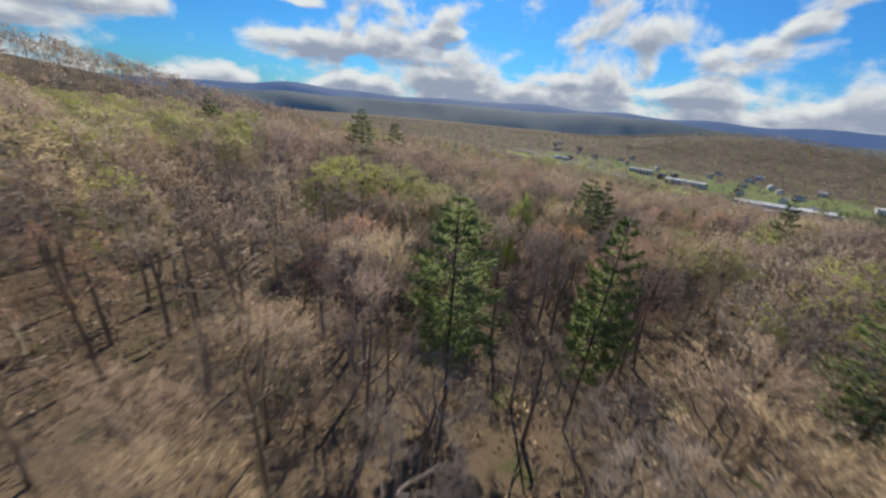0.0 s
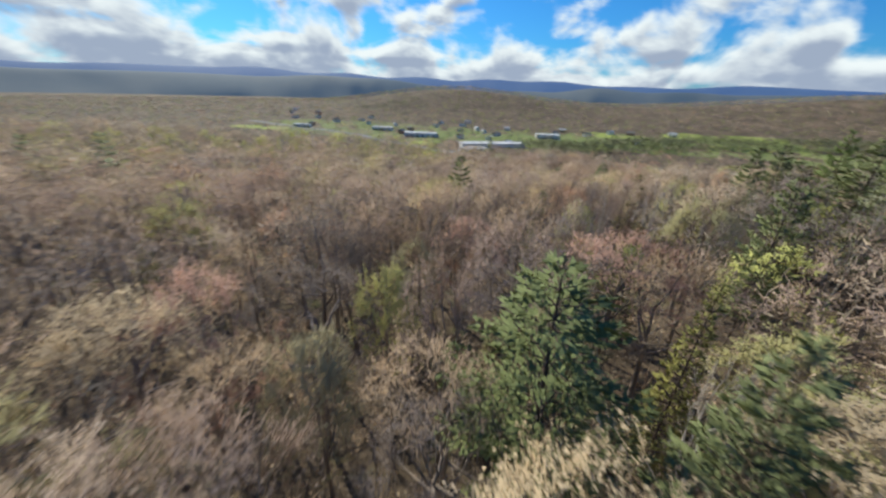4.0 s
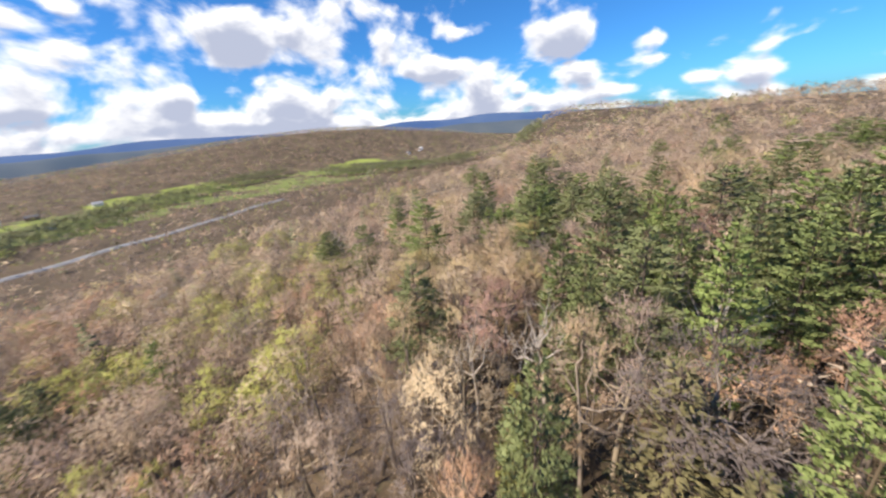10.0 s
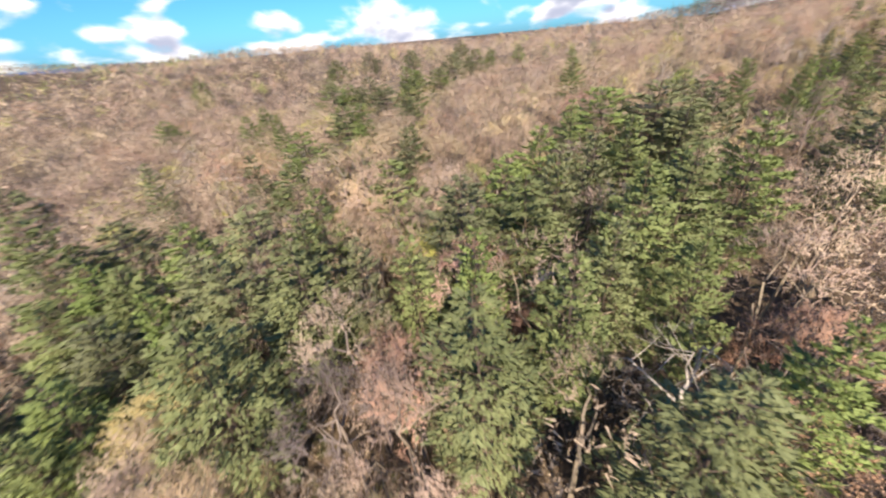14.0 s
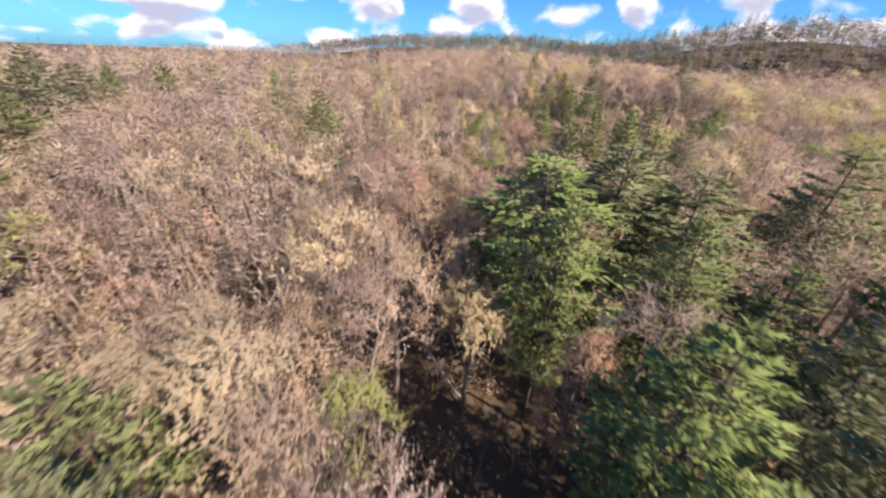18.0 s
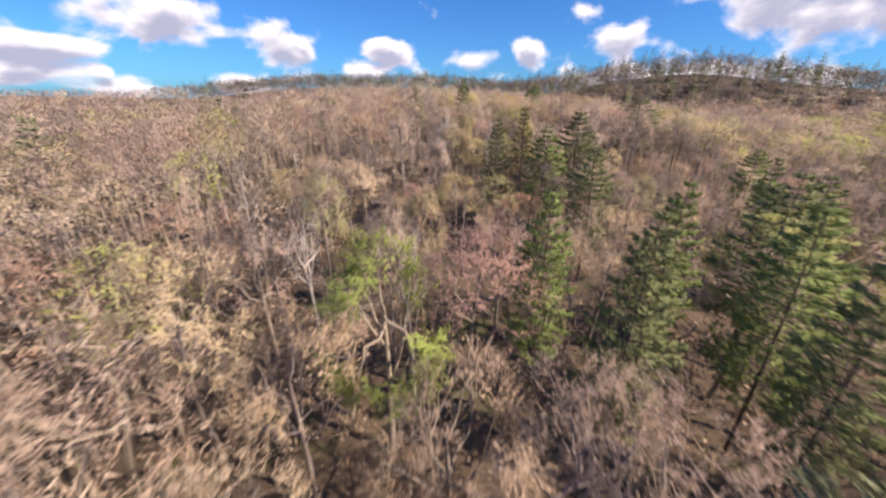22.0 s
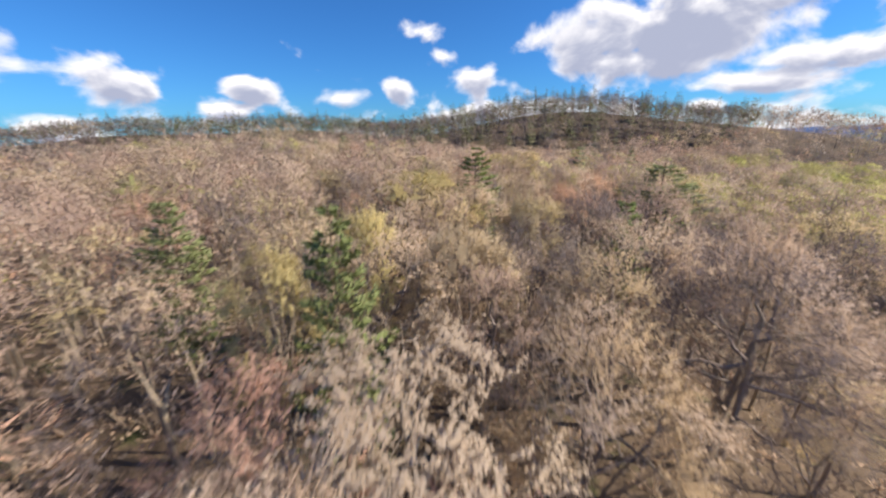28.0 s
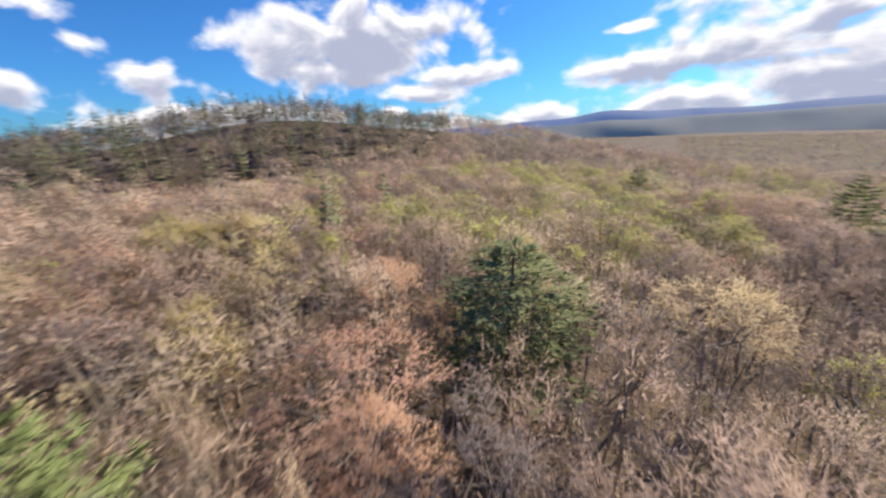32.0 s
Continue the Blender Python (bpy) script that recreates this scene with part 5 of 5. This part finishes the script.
# Fallen trunks and dropped boughs on the floor of the open wood.
def fallen(x, y, turn, long, thick, boughs):
    r = np.random.RandomState(int(abs(x * 7 + y * 3)))
    k = np.linspace(0, 1, 6)
    line = np.stack([k * long, 0.12 * np.sin(k * 4 + x), thick * (0.75 - 0.25 * k)], 1)
    rad = thick * (1 - 0.65 * k)
    bits = [tubes(line[:-1], line[1:], rad[:-1], rad[1:], 7)]
    for _ in range(boughs):
        at = line[0] + (line[-1] - line[0]) * r.uniform(0.3, 0.95)
        end = at + unit(np.array([r.uniform(0.3, 1), r.normal(), r.uniform(0.2, 1.0)])) * r.uniform(0.8, 2.2)
        bits.append(tubes(at[None], end[None], [thick * 0.28], [thick * 0.08], 4))
    v, q = merge(*bits)
    log = new("fallen_log", mesh_of("fallen_log", v, quads=q, material=BARK_PALE if boughs > 3 else BARK, smooth=True))
    log.matrix_basis = pose(x, y, float(ground(x, y)), 0, 0, turn)
    tagged(log, "weathered fallen trunk with broken boughs on the leaf litter", "log", "fallen logs")


for x, y, turn, long, thick, boughs in ((-20, -26, 30, 7, 0.22, 2), (-23, -24, 160, 6, 0.18, 4), (-17, -29, 75, 5, 0.16, 3), (-25, -29, 10, 8, 0.2, 2), (-28, -22, 120, 6, 0.17, 5), (-21, -21, 50, 5, 0.15, 4), (-30, -27, 85, 7, 0.2, 3), (-14, -32, 140, 6, 0.18, 2), (14, -22, 20, 6, 0.16, 5), (5, -30, 100, 7, 0.2, 4), (58, -10, 60, 6, 0.17, 5), (69, -12, 130, 7, 0.2, 4)):
    fallen(x, y, turn, long, thick, boughs)

# Low undergrowth on the forest floor.
ux, uy = scatter(rng, -110, 140, -90, 120, 2.6, 0.5)
keep = loop_gap(ux, uy) < 36
ux, uy = ux[keep], uy[keep]
bush = [np.concatenate([flecks(r, unit(r.normal(size=(34, 3))) * np.array([1.0, 1.0, 0.6]) * r.uniform(0.5, 1.2, (34, 1)) + np.array([0, 0, 0.7]), r.uniform(0.06, 0.14, 34)), slivers(r, np.zeros((14, 3)), unit(r.normal(size=(14, 3)) * 0.6 + np.array([0, 0, 1.0])), r.uniform(0.8, 2.2, 14), np.full(14, 0.05))]) for r in (np.random.RandomState(3), np.random.RandomState(4))]
for n, what in enumerate(("brown", "grey", "brown", "tan")):
    grow(what + " undergrowth", bush, ux[n::4], uy[n::4], rng.uniform(0.6, 1.5, len(ux[n::4])), rng)


def calm(kinds, rng):
    """Fewer odd colours in the far woods."""
    u, v = rng.uniform(size=len(kinds)), rng.uniform(size=len(kinds))
    plain = np.where(v < 0.6, "brown", "tan")
    odd = (np.isin(kinds, ["yellow", "green", "white"]) & (u < 0.45)) | ((kinds == "red") & (u < 0.3))
    return np.where(odd, plain, kinds)


# Woods on the slopes out to some four hundred metres.
WX, WY = scatter(rng, -430, 480, -430, 470, 9.2, 0.5)
KX, KY = scatter(rng, -480, -60, -300, 320, 8.4, 0.5)
thick = inside(KX, KY, SHADE_KNOB) < 1
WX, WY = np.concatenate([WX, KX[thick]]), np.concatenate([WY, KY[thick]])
keep = ((WX < -130) | (WX > 160) | (WY < -110) | (WY > 140)) & (inside(WX, WY, OPEN) > 1) & (np.hypot(WX, WY) < np.where((WX < 0) & (WY < 200), 410, 440))
WX, WY = WX[keep], WY[keep]
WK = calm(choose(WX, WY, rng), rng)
crest = (ground(WX, WY) > -7.5) & (inside(WX, WY, SHADE_KNOB) < 1.05) & (rng.uniform(size=len(WX)) < 0.26)
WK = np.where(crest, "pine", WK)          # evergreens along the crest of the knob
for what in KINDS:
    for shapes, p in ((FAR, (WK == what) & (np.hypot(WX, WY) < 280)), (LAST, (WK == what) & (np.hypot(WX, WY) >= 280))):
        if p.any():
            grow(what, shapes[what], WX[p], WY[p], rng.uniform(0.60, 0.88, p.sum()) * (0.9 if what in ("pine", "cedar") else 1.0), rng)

# Woods of the valley and the far hills.
LEAST = {k: [spire(i + 40, 20, 4.8, 4, 5, 0, 0, 0.1)] for i, k in enumerate(("pine", "cedar"))}
LEAST.update({k: [clump_tree(i + 40 + v, 17, 7.0, 4, stem=False, sprays=16, size=2.0) for v in range(2)] for i, k in enumerate(SIZES)})
LEAST["pine"] += [clump_tree(140 + v, 18, 5.4, 5, stem=False, sprays=35, size=1.4, inner=0.7) for v in range(3)]
VX, VY = scatter(rng, -600, 1950, -1500, 1950, 15.0)
keep = (np.hypot(VX, VY) > 440) & (np.hypot(VX, VY) < 1950) & (np.abs((np.degrees(np.arctan2(VX, VY)) - 72 + 180) % 360 - 180) < 85) & (inside(VX, VY, OPEN) > 1)
keep &= (inside(VX, VY, VALE) > 1) | (rng.uniform(size=len(VX)) < 0.6)
VX, VY = VX[keep], VY[keep]
BX, BY = scatter(rng, 430, 1150, -480, 480, 8.5)
band = (inside(BX, BY, DARK_WOODS) < 1) & (inside(BX, BY, OPEN) > 1)
VX, VY = np.concatenate([VX, BX[band]]), np.concatenate([VY, BY[band]])
VK = calm(choose(VX, VY, rng), rng)
u = rng.uniform(size=len(VK))
VK = np.where(u < 0.08, "pine", np.where(u < 0.2, "green", np.where(u < 0.42, "grey", VK)))
VK = np.where((inside(VX, VY, DARK_WOODS) < 1.05) & (u > 0.12), "pine", VK)
for what in KINDS:
    p = VK == what
    if p.any():
        grow(what, LEAST[what], VX[p], VY[p], rng.uniform(0.65, 1.0, p.sum()) * np.where(inside(VX[p], VY[p], DARK_WOODS) < 1.05, 1.35, 1.0), rng)

WOODS = {"trunks": "bare grey-brown trunks under the", "brown": "brown", "tan": "tan", "grey": "grey", "red": "reddish", "yellow": "yellow-green", "gold": "golden", "green": "fresh green", "white": "pale dead", "pine": "dark green pine", "cedar": "olive cedar"}
for what, bits in STUFF.items():
    v, faces = joined(*bits)
    low = what.endswith("undergrowth")
    ob = new("undergrowth" if low else "woodland", mesh_of("woods", v, tris=faces, material=BARK if what == "trunks" else TWIG[what.split()[0]], smooth=True, normals=np.concatenate(WAYS[what]) if what in WAYS else None))
    if low:
        tagged(ob, "low " + WOODS[what.split()[0]] + " brush and saplings on the forest floor", "undergrowth", kind="stuff")
    else:
        tagged(ob, WOODS[what] + " treetops of the woods over hills and valley", "woodland", kind="stuff")


# ---- fields, town and road in the valley ----
def draped(name, cx, cy, a, b, turn, material, label, category, lift=0.25, n=22):
    """A patch of the land's surface: an uneven oval laid over the ground."""
    r = np.random.RandomState(int(abs(cx) + abs(cy)))
    c, s = math.cos(radians(turn)), math.sin(radians(turn))
    rows = []
    ang = np.linspace(0, 2 * math.pi, 48, endpoint=False)
    edge = (np.abs(np.cos(ang)) ** 4 + np.abs(np.sin(ang)) ** 4) ** -0.25 * (1 + 0.06 * np.sin(3 * ang + r.uniform(0, 6)) + 0.04 * np.sin(7 * ang))
    for k in np.linspace(0.01, 1, n):
        u, v = a * k * edge * np.cos(ang), b * k * edge * np.sin(ang)
        x, y = cx + u * c - v * s, cy + u * s + v * c
        rows.append(np.stack([x, y, ground(x, y) + lift], -1))
    return tagged(new(name, mesh_of(name, np.stack(rows), quads=grid_quads(n, 48, True)[:, ::-1], material=material, smooth=True)), label, category, kind="structure")


for cx, cy, a, b, turn in VALE:
    draped("pasture", cx, cy, a, b, turn, PASTURE, "green pasture and gardens on the valley floor", "pasture", 0.12, 40)
for cx, cy, a, b, turn in FIELDS:
    draped("field", cx, cy, a, b, turn, MEADOW, "bright green mown field among the woods", "field")


def part(name, bm, material, parent, label=""):
    me = bpy.data.meshes.new(name)
    bm.to_mesh(me)
    bm.free()
    me.materials.append(material)
    ob = new(name, me)
    ob.parent = parent
    return tagged(ob, label)


def box(w, d, h, x=0.0, y=0.0, z=0.0):
    bm = bmesh.new()
    bmesh.ops.create_cube(bm, size=1.0, matrix=Matrix.Translation((x, y, z + h / 2)) @ Matrix.Diagonal((w, d, h, 1)))
    return bm


def gable(w, d, h, z):
    """A pitched roof with eaves, a closed prism."""
    bm = bmesh.new()
    ends = []
    for x in (-w / 2, w / 2):
        ends.append([bm.verts.new((x, y, zz)) for y, zz in ((-d / 2, z), (d / 2, z), (d / 2, z + 0.3), (0, z + h), (-d / 2, z + 0.3))])
    bm.faces.new(ends[0]); bm.faces.new(ends[1][::-1])
    for i in range(5):
        bm.faces.new((ends[0][i], ends[1][i], ends[1][(i + 1) % 5], ends[0][(i + 1) % 5]))
    bmesh.ops.recalc_face_normals(bm, faces=bm.faces)
    return bm


def house(x, y, turn, w, d, h, wall, roof):
    ob = new("house")
    part("wall", box(w, d, h + 0.6, z=-0.6), wall, ob)
    top = part("roof", gable(w + 1.0, d + 1.2, d * 0.38, h), roof, ob)
    part("chimney", box(0.8, 0.8, 1.6, w * 0.25, 0, h + d * 0.28), WALL_BRICK, top)
    for sx in (-1, 1):
        for k in (-0.3, 0.0, 0.3):
            part("window", box(1.1, 0.12, 1.4, w * k + 0.6, sx * (d / 2 + 0.03), 1.0), GLASS_DARK, ob)
    part("door", box(1.0, 0.14, 2.05, -w * 0.42, d / 2 + 0.03), ROOF_DARK, ob)
    ob.matrix_basis = pose(x, y, float(ground(x, y)), 0, 0, turn)
    tagged(ob, "small pale gabled house beside trees in the valley", "house", "houses of the town")


def hall(x, y, turn, w, d, h, roof=None):
    ob = new("warehouse")
    part("wall", box(w, d, h + 1.0, z=-1.0), WALL_PALE, ob)
    top = part("roof", box(w + 0.6, d + 0.6, 0.7, z=h), roof or ROOF_PALE, ob)
    for k in range(3):
        part("vent", box(3, 2.4, 1.6, -w * 0.3 + k * w * 0.3, 0, h + 0.7), WALL_PALE, top)
    for k in range(6):
        part("door", box(4, 0.2, 4.2, -w * 0.42 + k * w * 0.165, -d / 2 - 0.05), ROOF_DARK, ob)
    for k in range(8):
        part("window", box(3, 0.2, 1.4, -w * 0.42 + k * w * 0.12, d / 2 + 0.05, h * 0.55), GLASS_DARK, ob)
    ob.matrix_basis = pose(x, y, float(ground(x, y)), 0, 0, turn)
    tagged(ob, "long low white industrial hall with a pale flat roof", "warehouse", "halls of the town")


for x, y, turn, w, d, h in HALLS:
    hall(x, y, turn, w, d, h)
rt = np.random.RandomState(12)
for x, y in HOUSES:
    house(x, y, rt.uniform(0, 180), rt.uniform(11, 17), rt.uniform(8, 11), rt.uniform(4.5, 6.5), WALL_PALE if rt.uniform() < 0.75 else WALL_BRICK, ROOF_DARK if rt.uniform() < 0.6 else ROOF_PALE)

# The valley road, a low embankment.
line = np.array(ROAD, float)
t = np.linspace(0, len(line) - 1, 120)
px, py = np.interp(t, range(len(line)), line[:, 0]), np.interp(t, range(len(line)), line[:, 1])
dx, dy = np.gradient(px), np.gradient(py)
ln = np.hypot(dx, dy)
nx, ny = -dy / ln, dx / ln
rows = []
for off, lift in ((-9, -1.5), (-5, 0.9), (5, 0.9), (9, -1.5)):
    rows.append(np.stack([px + nx * off, py + ny * off, ground(px, py) + lift], -1))
tagged(new("road", mesh_of("road", np.stack(rows), quads=grid_quads(4, 120), material=ASPHALT)), "pale grey road along the valley floor", "road", kind="structure")
